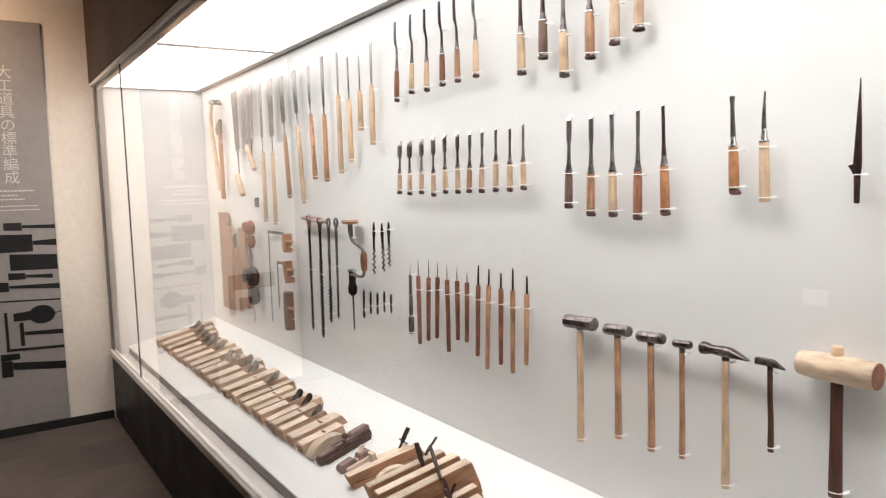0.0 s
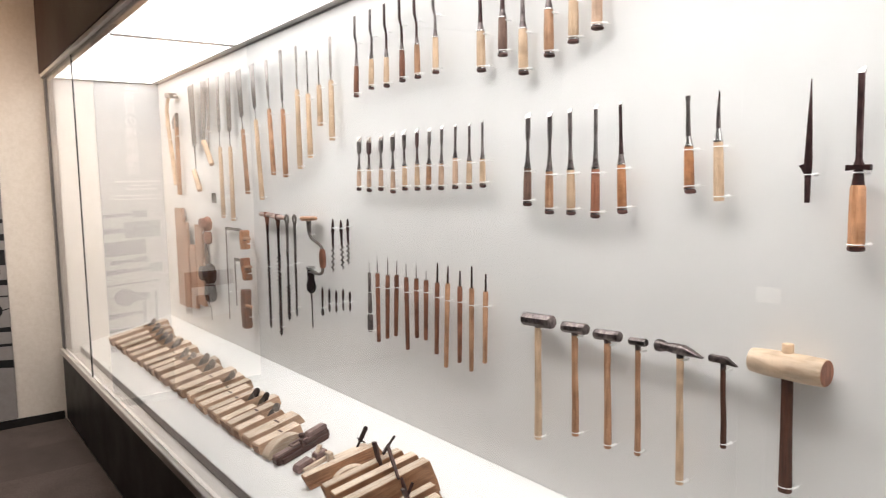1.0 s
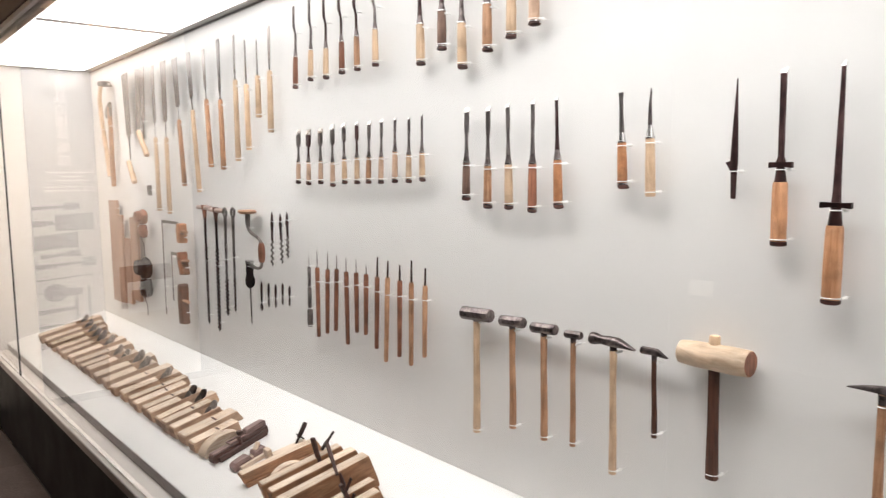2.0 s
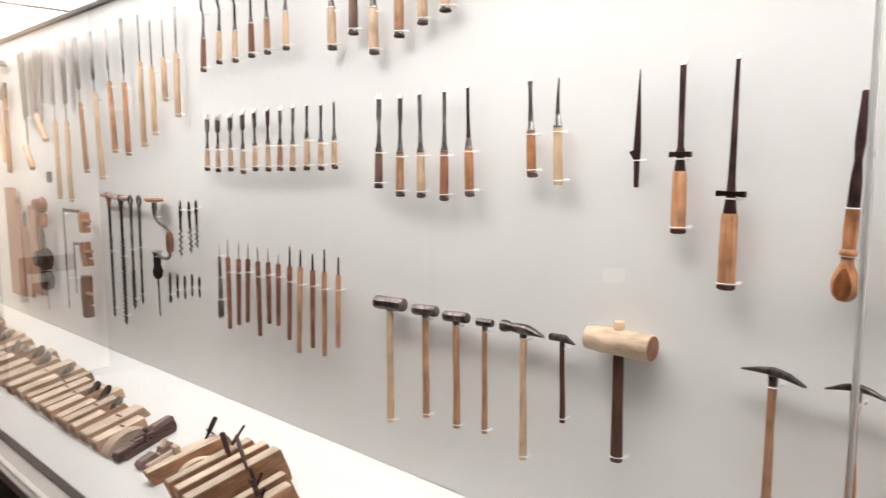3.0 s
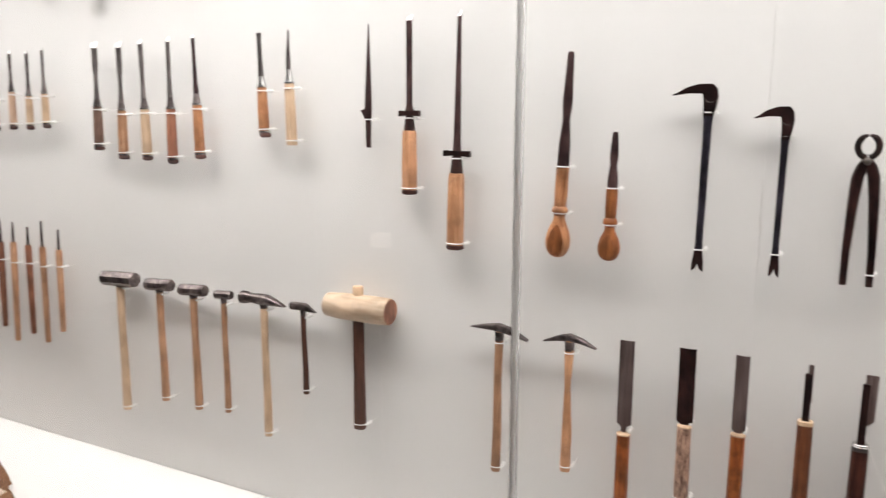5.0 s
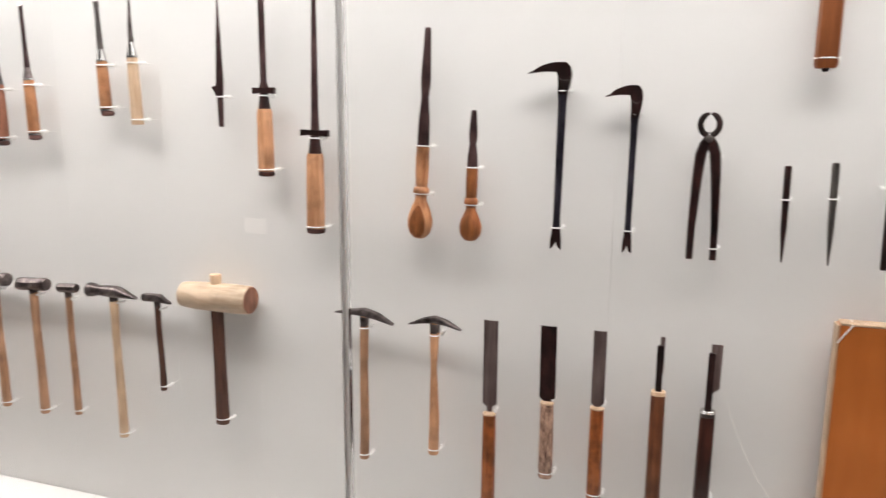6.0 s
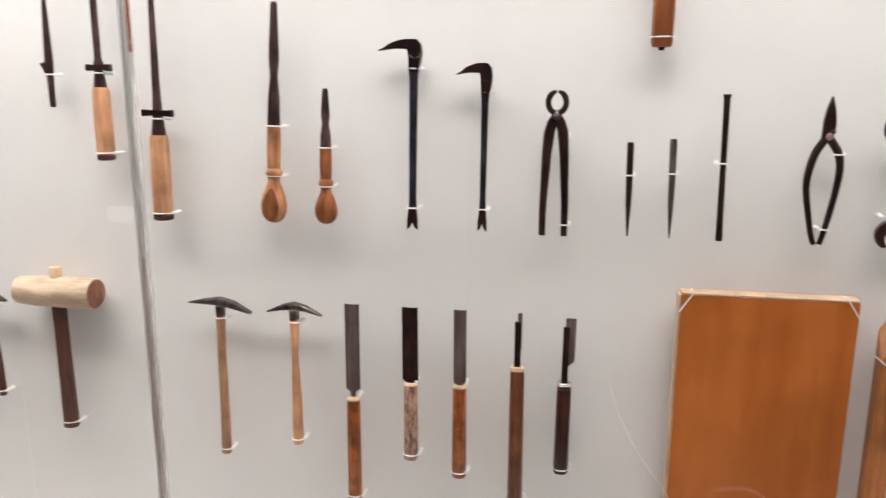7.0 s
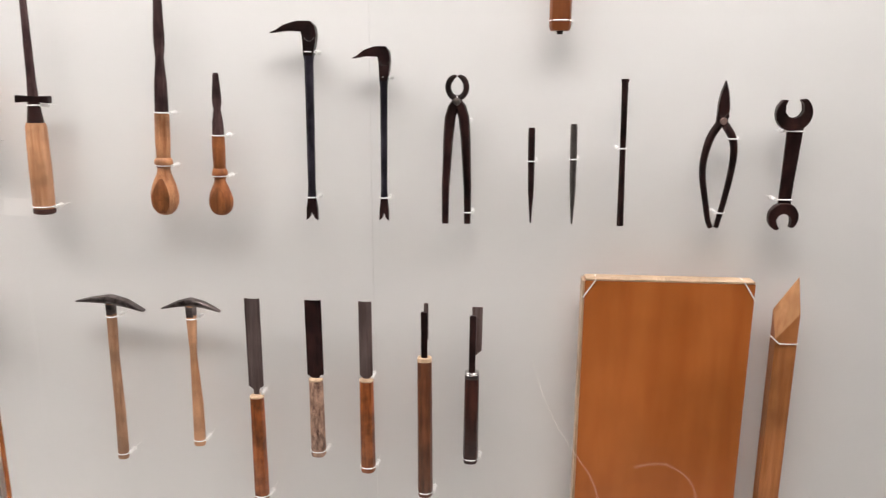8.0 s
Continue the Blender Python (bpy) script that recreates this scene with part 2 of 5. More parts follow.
def loft(sections, n=12, sq=2.0, m=None):
    """Rings along z: (z, half width, half depth, centre x, centre y). sq 2 is round, 8 nearly square."""
    bm = bmesh.new()
    rings = []
    for s in sections:
        z, rx, ry = s[:3]
        cx, cy = (s[3], s[4]) if len(s) > 3 else (0, 0)
        ring = []
        for i in range(n):
            a = 2 * math.pi * (i + 0.5) / n
            c, q = math.cos(a), math.sin(a)
            k = (abs(c) ** sq + abs(q) ** sq) ** (-1 / sq)
            ring.append(bm.verts.new((cx + rx * c * k, cy + ry * q * k, z)))
        rings.append(ring)
    for a, b in zip(rings, rings[1:]):
        for i in range(n):
            bm.faces.new((a[i], a[(i + 1) % n], b[(i + 1) % n], b[i]))
    bm.faces.new(rings[0][::-1])
    bm.faces.new(rings[-1])
    if m is not None:
        bm.transform(m)
    return bm


def slab(outline, y0, y1, bevel=0.0006, m=None):
    """A flat shape given in x and z, with thickness along y and softened edges."""
    bm = bmesh.new()
    a = [bm.verts.new((x, y0, z)) for x, z in outline]
    b = [bm.verts.new((x, y1, z)) for x, z in outline]
    n = len(outline)
    bm.faces.new(a)
    bm.faces.new(b[::-1])
    for i in range(n):
        bm.faces.new((a[i], b[i], b[(i + 1) % n], a[(i + 1) % n]))
    if bevel:
        bmesh.ops.bevel(bm, geom=bm.edges[:], offset=bevel, segments=1, affect="EDGES", clamp_overlap=True)
    if m is not None:
        bm.transform(m)
    return bm


def box(x0, x1, y0, y1, z0, z1, bevel=0.002, m=None):
    return slab([(x0, z0), (x1, z0), (x1, z1), (x0, z1)], y0, y1, bevel, m)


def tube(points, r, n=8, closed=False):
    """A round bar along points; r is one radius or one for each point."""
    pts = [Vector(p) for p in points]
    rs = r if isinstance(r, (list, tuple)) else [r] * len(pts)
    bm = bmesh.new()
    rings, up = [], None
    for i, p in enumerate(pts):
        if closed:
            d = pts[(i + 1) % len(pts)] - pts[i - 1]
        else:
            d = pts[min(i + 1, len(pts) - 1)] - pts[max(i - 1, 0)]
        d.normalize()
        if up is None:
            up = d.orthogonal().normalized()
        up = (up - d * up.dot(d)).normalized()
        side = d.cross(up)
        rings.append([bm.verts.new(p + rs[i] * (math.cos(2 * math.pi * k / n) * up + math.sin(2 * math.pi * k / n) * side)) for k in range(n)])
    pairs = list(zip(rings, rings[1:])) + ([(rings[-1], rings[0])] if closed else [])
    for a, b in pairs:
        for k in range(n):
            bm.faces.new((a[k], a[(k + 1) % n], b[(k + 1) % n], b[k]))
    if not closed:
        bm.faces.new(rings[0][::-1])
        bm.faces.new(rings[-1])
    return bm


def flowing(points, radii, k=4):
    """Rounds a bent bar: points and radii with k steps between each two."""
    p = [Vector(q) for q in points]
    out, rs = [], []
    for i in range(len(p) - 1):
        a, b, c, d = p[max(i - 1, 0)], p[i], p[i + 1], p[min(i + 2, len(p) - 1)]
        for j in range(k):
            u = j / k
            out.append(0.5 * (2 * b + (c - a) * u + (2 * a - 5 * b + 4 * c - d) * u * u + (3 * b - a - 3 * c + d) * u ** 3))
            rs.append(radii[i] + (radii[i + 1] - radii[i]) * u)
    return out + [p[-1]], rs + [radii[-1]]


def joined(*bms):
    out = bms[0]
    for b in bms[1:]:
        me = bpy.data.meshes.new("tmp")
        b.to_mesh(me)
        b.free()
        out.from_mesh(me)
        bpy.data.meshes.remove(me)
    return out


WALL_Y = 1.36      # face of the back lining
TOOL_Y = 1.32      # the tools stand off it on pins
GAP = WALL_Y - TOOL_Y


def hold(parent, z, rx, ry, cx=0.0, side=1, ring=True):
    """A nylon tie round the tool and the pin that carries it."""
    if ring:
        pts = [(cx + (rx + 0.0006) * math.cos(a), (ry + 0.0006) * math.sin(a), z) for a in [2 * math.pi * i / 12 for i in range(12)]]
        sp("tie", tube(pts, 0.0012, 5, True), NYLON, parent, "white nylon tie")
    px = cx + side * (rx + 0.0022)
    pin = tube([(px, -0.002, z), (px, 0.011, z), (px, 0.0115, z), (px, 0.0165, z), (px, 0.017, z), (px, GAP + 0.002, z)], [0.0026, 0.0026, 0.0042, 0.0042, 0.0004, 0.0004], 8)
    sp("mounting_pin", pin, NYLON, parent, "thin pale mounting pin")


def roll(*choices):
    return random.choice(choices)


# ---- gallery ----
WEST, EAST, SOUTH = -5.30, 3.6, -4.2
floor = part("floor", box(WEST - 0.2, EAST, SOUTH, 0.64, FLOOR - 0.2, FLOOR - 0.006, 0), SKIRT, None)
tagged(floor, "dark grey brown carpet tile floor of a dim gallery", "floor", kind="structure")
wall_west = part("wall_west", box(WEST - 0.15, WEST, -0.752, 0.78, FLOOR - 0.2, ROOM_TOP, 0), PLASTER, None)
tagged(wall_west, "cream plastered wall that carries the sign", "wall", kind="structure")
# added dark stretch: keeps a lit wall out of the glass
wall_west_2 = part("wall_west_2", box(WEST - 0.15, WEST - 0.004, SOUTH, -0.752, FLOOR - 0.2, ROOM_TOP, 0), GLOOM, None)
tagged(wall_west_2, "unseen stretch of wall darkened beyond the sign", "wall", kind="structure")
wall_south = part("wall_south", box(WEST, EAST, SOUTH - 0.15, SOUTH, FLOOR - 0.2, ROOM_TOP, 0), GLOOM, None)
tagged(wall_south, "unseen dark wall closing off the gallery", "wall", kind="structure")
wall_east = part("wall_east", box(EAST, EAST + 0.15, SOUTH, 1.6, FLOOR - 0.2, ROOM_TOP, 0), GLOOM, None)
tagged(wall_east, "unseen dark wall closing off the gallery", "wall", kind="structure")
ceiling = part("ceiling", box(WEST - 0.2, EAST + 0.2, SOUTH, 0.64, ROOM_TOP, ROOM_TOP + 0.15, 0), GLOOM, None)
tagged(ceiling, "dark ceiling of the gallery", "ceiling", kind="structure")
baseboard = part("baseboard", box(WEST, WEST + 0.012, SOUTH, 0.632, FLOOR - 0.006, FLOOR + 0.055, 0.002), SKIRT, None)
tagged(baseboard, "black skirting along the cream wall", "baseboard", kind="structure")

# ---- display case ----
CASE_L, CASE_R = -5.22, 3.2
GLASS_Y = 0.655
case = thing("display_case", -1.0, 1.0, FLOOR, 0, "long glazed museum display case with a light ceiling and sloping white deck", "display case", kind="structure")


def case_part(name, bm, mat, label=""):
    bm.transform(Matrix.Translation((1.0, -1.0, -FLOOR)))
    return part(name, bm, mat, case, label)


case_part("plinth", box(WEST + 0.002, CASE_R, 0.645, 1.50, FLOOR, 0.53, 0.003), PLINTH, "black plinth")
case_part("rail", box(WEST + 0.002, CASE_R, 0.630, 0.676, 0.532, 0.571, 0.003), ALLOY, "brushed metal sill")
case_part("sill_tray", box(CASE_L, CASE_R, 0.678, 0.750, 0.531, 0.540, 0.001), ALLOY)
case_part("deck_edge", box(CASE_L, CASE_R, 0.7505, 0.7565, 0.541, 0.581, 0.0005), EDGE, "dark grey deck edge")
deck_shape = slab([(0.7495, 0.5813), (0.7495, 0.5863), (1.358, 0.7225), (1.358, 0.70)], CASE_L, CASE_R, 0.0004, Matrix(((0, 1, 0, 0), (1, 0, 0, 0), (0, 0, 1, 0), (0, 0, 0, 1))))
case_part("deck", deck_shape, DECK, "sloping white deck")
case_part("end_lining", box(CASE_L - 0.03, CASE_L, 0.70, 1.44, 0.532, 2.46, 0.001), WALL, "pale grey end lining")
case_part("end_lining", box(CASE_R, CASE_R + 0.03, 0.66, 1.44, 0.532, 2.46, 0.001), WALL, "pale grey end lining")
case_part("corner_post", joined(box(WEST + 0.003, CASE_L - 0.004, 0.645, 0.699, 0.573, 2.386, 0.004), box(CASE_L - 0.003, CASE_L + 0.012, 0.664, 0.698, 0.573, 2.386, 0.002)), FRAME, "grey metal corner post")
case_part("back_board", box(WEST, CASE_R + 0.03, WALL_Y + 0.013, 1.50, 0.532, 2.46, 0), WALL)
SEAM, PITCH = 0.184, 0.9025
edges = [CASE_L] + [SEAM + PITCH * k for k in range(-5, 4)] + [CASE_R]
for a, b in zip(edges, edges[1:]):
    case_part("lining_panel", box(a + 0.00015, b - 0.00015, WALL_Y, WALL_Y + 0.012, 0.70, 2.44, 0), WALL)
# light ceiling: diffuser panels with thin bars between them
bars = [CASE_L, -3.585, -1.955, -0.325, 1.305, CASE_R]
for a, b in zip(bars, bars[1:]):
    case_part("light_panel", box(a + 0.0072, b - 0.0072, 0.708, 1.318, 2.383, 2.392, 0.001), DIFFUSER, "glowing white light panel")
for a in bars[1:-1]:
    case_part("panel_bar", box(a - 0.007, a + 0.007, 0.708, 1.318, 2.3745, 2.394, 0.0005), FRAME)
case_part("cornice", box(CASE_L, CASE_R, 1.319, WALL_Y - 0.001, 2.378, 2.40, 0.002), TRIM, "pale metal ceiling trim")
case_part("shadow_strip", box(CASE_L, CASE_R, 1.352, WALL_Y - 0.001, 2.371, 2.3775, 0.0005), FRAME)
# the thin hanging lip is added to screen the added strips
case_part("head_rail", joined(box(WEST + 0.003, CASE_R, 0.628, 0.650, 2.388, 2.412, 0.002), box(CASE_L, CASE_R, 0.662, 0.706, 2.386, 2.412, 0.002), box(CASE_L, CASE_R, 0.6665, 0.6715, 2.352, 2.3855, 0.001), box(WEST + 0.003, CASE_R, 0.650, 0.662, 2.398, 2.412, 0.001)), ALLOY, "brushed metal head rail")
case_part("fascia", box(WEST + 0.003, EAST, 0.622, 0.72, 2.413, ROOM_TOP, 0.002), FASCIA, "dark brown fascia")
case_part("case_roof", box(WEST, CASE_R + 0.03, 0.722, 1.50, 2.47, 2.50, 0), GLOOM)
case_part("end_trim", box(CASE_L + 0.0005, CASE_L + 0.012, 0.708, 1.318, 2.374, 2.3825, 0.001), FRAME)
# glass: a short end pane, long panes, and a joint with a metal edge strip
for a, b in ((CASE_L - 0.005, -4.300), (-4.296, 0.0307), (0.0363, CASE_R)):
    pane = case_part("glass_pane", box(a, b, GLASS_Y - 0.004, GLASS_Y + 0.004, 0.566, 2.397, 0), GLASS, "clear glass pane")
    pane.visible_shadow = False
case_part("pane_edge", box(-4.2995, -4.2965, GLASS_Y - 0.0085, GLASS_Y + 0.0045, 0.572, 2.397, 0), PLINTH, "dark glass edge")
case_part("pane_joint", box(0.0310, 0.0360, GLASS_Y - 0.0042, GLASS_Y + 0.0042, 0.572, 2.397, 0.0008), JOINT, "translucent grey joint between panes")
case_part("sill_seal", box(CASE_L, CASE_R, GLASS_Y - 0.007, GLASS_Y - 0.0045, 0.5715, 0.576, 0.0005), BRIGHT, "bright seal strip")


# ---- sign on the cream wall ----
sign = thing("wall_sign", WEST, 0.0, 0.14, 0, "tall grey printed wall sign with white title and tool silhouettes", "sign")


def on_sign(name, outline, mat, depth=0.012, proud=0.003, label=""):
    """A flat print given in y and z of the room."""
    bm = slab([(y, z - 0.14) for y, z in outline], -depth - proud, -depth, 0.0003)
    bm.transform(Matrix(((0, -1, 0, 0), (1, 0, 0, 0), (0, 0, 1, 0), (0, 0, 0, 1))))
    return part(name, bm, mat, sign, label)


def rect(y0, y1, z0, z1):
    return [(y0, z0), (y1, z0), (y1, z1), (y0, z1)]


on_sign("sign_board", rect(-0.075, 0.354, 0.141, 2.786), SIGN, 0.001, 0.011, "grey printed board")


def bar_shape(y0, z0, y1, z1, w0, w1):
    return [(y0, z0 - w0), (y1, z1 - w1), (y1, z1 + w1), (y0, z0 + w0)]


def silhouette(name, shapes):
    for s in shapes:
        on_sign(name, s, INK)


silhouette("chisel_print", [bar_shape(0.16, 1.462, 0.352, 1.455, 0.009, 0.013), bar_shape(0.055, 1.466, 0.158, 1.463, 0.024, 0.026)])
silhouette("chisel_print", [bar_shape(0.215, 1.352, 0.352, 1.350, 0.013, 0.022), bar_shape(-0.03, 1.358, 0.213, 1.352, 0.06, 0.056)])
silhouette("plane_print", [bar_shape(0.075, 1.232, 0.349, 1.218, 0.053, 0.05)])
silhouette("chisel_print", [bar_shape(0.16, 1.135, 0.316, 1.124, 0.009, 0.014), bar_shape(0.06, 1.140, 0.158, 1.135, 0.023, 0.02)])
silhouette("saw_print", [bar_shape(0.06, 1.071, 0.352, 1.054, 0.008, 0.018), bar_shape(-0.03, 1.077, 0.058, 1.072, 0.034, 0.03)])
silhouette("auger_print", [bar_shape(0.0, 0.980, 0.351, 0.963, 0.005, 0.005)])


def oval(cy, cz, ry, rz, n=22):
    return [(cy + ry * math.cos(2 * math.pi * i / n), cz + rz * math.sin(2 * math.pi * i / n)) for i in range(n)]


silhouette("inkpot_print", [oval(0.235, 0.872, 0.078, 0.062), bar_shape(0.07, 0.868, 0.17, 0.872, 0.026, 0.03), bar_shape(0.31, 0.872, 0.352, 0.882, 0.003, 0.003)])
silhouette("hammer_print", [bar_shape(0.125, 0.756, 0.352, 0.743, 0.011, 0.016), rect(0.10, 0.124, 0.675, 0.83)])
silhouette("square_print", [bar_shape(0.037, 0.655, 0.353, 0.640, 0.009, 0.009), rect(0.018, 0.036, 0.645, 0.905)])
silhouette("axe_print", [bar_shape(0.045, 0.548, 0.353, 0.512, 0.024, 0.026), [(-0.02, 0.585), (0.09, 0.59), (0.088, 0.628), (-0.02, 0.632)], [(-0.02, 0.48), (0.044, 0.478), (0.044, 0.5845), (-0.02, 0.5845)]])
# brown picture panel with a white card, further along the cream wall
panel = thing("picture_panel", WEST, -0.37, 0.66, 0, "dark brown picture panel with a white caption card", "panel")


def on_panel(name, y0, y1, z0, z1, mat, depth, label):
    bm = box(depth, depth + 0.006, y0 + 0.37, y1 + 0.37, z0 - 0.66, z1 - 0.66, 0.0006)
    part(name, bm, mat, panel, label)


on_panel("picture", -0.555, -0.187, 0.700, 1.010, PHOTO_BROWN, 0.001, "dark brown picture")
on_panel("caption_card", -0.572, -0.232, 0.662, 0.893, CARD, 0.008, "white caption card")
on_panel("small_picture", -0.36, -0.26, 0.735, 0.830, PHOTO_BROWN, 0.0145, "small brown picture on the card")


def lettering(text, y, z, size, name):
    """Upright column of characters on the sign, one mesh for each character."""
    for k, ch in enumerate(text):
        cu = bpy.data.curves.new(name, "FONT")
        cu.body, cu.size, cu.align_x, cu.align_y = ch, size, "CENTER", "CENTER"
        cu.extrude, cu.resolution_u = 0.001, 3
        tmp = new("tmp", cu)
        bpy.context.view_layer.update()
        me = bpy.data.meshes.new_from_object(tmp.evaluated_get(bpy.context.evaluated_depsgraph_get()))
        bpy.data.objects.remove(tmp)
        bpy.data.curves.remove(cu)
        me.materials.clear()
        me.materials.append(LETTER)
        ob = new(name, me)
        ob.parent = sign
        ob.matrix_local = pose(0.0145, y, z - 0.14 - k * 0.0843, 90, 0, 90)
        tagged(ob, "white printed character")


lettering("大工道具の標準編成", 0.128, 2.453, 0.090, "character")
for z, y0, y1, h in ((1.697, -0.05, 0.25, 0.0055), (1.668, 0.02, 0.15, 0.0045), (1.642, -0.02, 0.19, 0.0045), (1.598, -0.05, 0.26, 0.004), (1.572, -0.05, 0.27, 0.004)):
    y = y0
    while y < y1:
        w = random.uniform(0.006, 0.022)
        on_sign("text_bar", rect(y, min(y + w, y1), z - h, z + h), LETTER)
        y += w + 0.006


# ---- tools on the back wall ----
def handle_rings(L, r0, r1, squash=0.9, belly=1.04):
    return [(0, r0 * 0.9, r0 * 0.9 * squash), (L * 0.03, r0, r0 * squash), (L * 0.45, (r0 + r1) / 2 * belly, (r0 + r1) / 2 * belly * squash),
            (L * 0.95, r1, r1 * squash), (L, r1 * 0.9, r1 * 0.9 * squash)]


def ground_edge(blade, w, z0, z1, z2, cx=0.0, cy=0.0, k=0.0026):
    """The bright bevel of a blade: from z0 up to z1 on one corner and z2 on the other."""
    bm = bmesh.new()
    vs = [bm.verts.new(p) for p in ((cx - w, cy - k, z0), (cx + w, cy - k, z0), (cx + w, cy + k, z0), (cx - w, cy + k, z0), (cx - w, cy + k * 0.8, z1), (cx + w, cy + k * 0.8, z2))]
    for f in ((0, 1, 5, 4), (0, 4, 3), (1, 2, 5), (2, 3, 4, 5), (3, 2, 1, 0)):
        bm.faces.new([vs[i] for i in f])
    return part("cutting_edge", bm, BRIGHT, blade, "bright ground edge")


def chisel(x, z, lean, L, Lh, width, wood, r=0.0115, flat=0.45, label="", group="", crank=0.0, hoop=True, point=False):
    """A hooped chisel with its edge upwards."""
    t = thing("wood_chisel", x, TOOL_Y, z, lean, label, "chisel", group)
    h0 = 0.010 if hoop else 0.0
    body = [(s[0] * (Lh - h0) / Lh + h0, *s[1:]) for s in handle_rings(Lh, r, r * 0.88)]
    sp("handle", loft(body, 12, 2.2), wood, t)
    if hoop:
        sp("hoop", loft([(0.0085, r * 0.98, r * 0.93), (0.009, r * 1.09, r * 1.02), (0.0125, r * 1.08, r * 1.01), (0.013, r * 0.95, r * 0.9)], 14), BRIGHT, t, "thin bright hoop")
        k, q = random.uniform(-0.02, 0.2) * r, random.uniform(0.92, 1.12)
        end = loft([(-0.0015, r * 0.55, r * 0.5, k * 1.4, 0), (0.0, r * 0.95 * q, r * 0.9, k * 1.3, 0), (0.003, r * 1.16 * q, r * 1.05, k, 0), (0.0065, r * 1.06, r, k * 0.4, 0), (0.0088, r * 0.98, r * 0.94)], 11)
        for v in end.verts:
            v.co += Vector((random.uniform(-1, 1), random.uniform(-1, 1), random.uniform(-1, 1))) * r * 0.07
        sp("struck_end", end, STRUCK, t, "mushroomed dark wooden end")
    steel = random.choice((PURPLE, HEAD, WORN, WORN))
    fl = Lh * 0.2
    sp("ferrule", loft([(Lh - 0.002, r * 0.84, r * 0.8), (Lh + fl * 0.35, r * 0.68, r * 0.64), (Lh + fl, r * 0.45, r * 0.42)], 12), HEAD if flat else BRIGHT, t, "conical steel ferrule")
    sp("collar", loft([(Lh - 0.0035, r * 0.92, r * 0.86), (Lh - 0.003, r * 0.98, r * 0.92), (Lh + 0.0005, r * 0.97, r * 0.9), (Lh + 0.001, r * 0.85, r * 0.8)], 12), BRIGHT, t, "thin bright collar")
    n0, n1 = Lh + fl * 0.9, L - (0.004 if crank or point or not flat else 0.004 + 0.42 * width)
    sh = n1 - (n1 - n0) * flat if flat else n1
    wn = min(width * 0.5, r * 0.36)
    if point:
        rings = [(n0, r * 0.4, r * 0.35), ((n0 + n1) / 2, r * 0.28, r * 0.25, 0.001, 0), (n1, 0.0012, 0.0012, 0.004, 0)]
    elif crank:
        zb = L - crank
        rings = [(n0, r * 0.38, r * 0.38), (zb - 0.012, wn * 0.9, wn * 0.9), (zb, wn, wn * 0.9, -0.001, -0.004), (zb + 0.01, width * 0.5, 0.0022, 0.003, -0.010), (n1, width * 0.46, 0.0018, 0.005, -0.012)]
    else:
        rings = [(n0, r * 0.46, r * 0.43), (n0 + (sh - n0) * 0.4, max(wn, r * 0.34), r * 0.33), (sh - 0.010, wn * 0.92, wn * 0.85), (sh - 0.003, width * 0.40 + wn * 0.15, 0.0032), (sh + 0.003, width * 0.48, 0.0032), (n1, width * 0.5, 0.0026)]
    blade = sp("blade", loft(rings, 12, 4), steel, t, "dark steel blade")
    if flat and not point:
        cx, cy = (0.005, -0.012) if crank else (0, 0)
        ground_edge(blade, width * (0.46 if crank else 0.5), n1, L - 0.001, L + 0.002 + width * 0.07, cx, cy)
    hold(t, 0.016 if hoop else 0.01, r * 1.05, r)
    hold(t, Lh * 0.9 if not crank else L - crank - 0.01, r * 0.95 if not crank else wn * 1.2, r if not crank else wn * 1.2, ring=not crank and r < 0.014)
    return t


PALES, DARKS = "pale oak", "dark oak"
# upper row of cranked chisels: place, lean, length, handle
for (x, z, lean, L, Lh), wood, word in zip(
    ((-2.328, 1.981, 4.1, 0.307, 0.121), (-2.214, 1.998, 4.7, 0.294, 0.114), (-2.105, 1.993, 2.7, 0.297, 0.110), (-1.998, 1.999, 1.0, 0.295, 0.113), (-1.903, 1.999, 0.4, 0.293, 0.116), (-1.796, 2.001, 1.1, 0.29, 0.120)),
    (RED, PALE, PALE, RED, TAN, PALE), ("reddish", "pale", "pale", "reddish", "tan", "pale")):
    chisel(x, z, lean, L, Lh, 0.017, wood, 0.0112, 0.4, f"cranked steel chisel with hooped {word} wooden handle", "cranked chisels on the wall", crank=0.09)
# upper row of large chisels
for (x, z, Lh, dx), wood, word in zip(
    ((-1.559, 1.975, 0.124, 0.0), (-1.459, 2.007, 0.113, 0.8), (-1.371, 1.942, 0.130, 0.0), (-1.268, 1.976, 0.129, 0.4), (-1.177, 1.998, 0.118, 0.5), (-1.096, 2.018, 0.118, 0.6)),
    (PALE, UMBRA, PALE, TAN, PALE, PEACH), ("pale", "grey brown", "pale", "tan", "pale", "tan")):
    chisel(x, z, dx, Lh + 0.20, Lh, 0.018, wood, 0.0145, 0.5, f"large steel chisel with hooped {word} wooden handle", "large chisels on the wall")
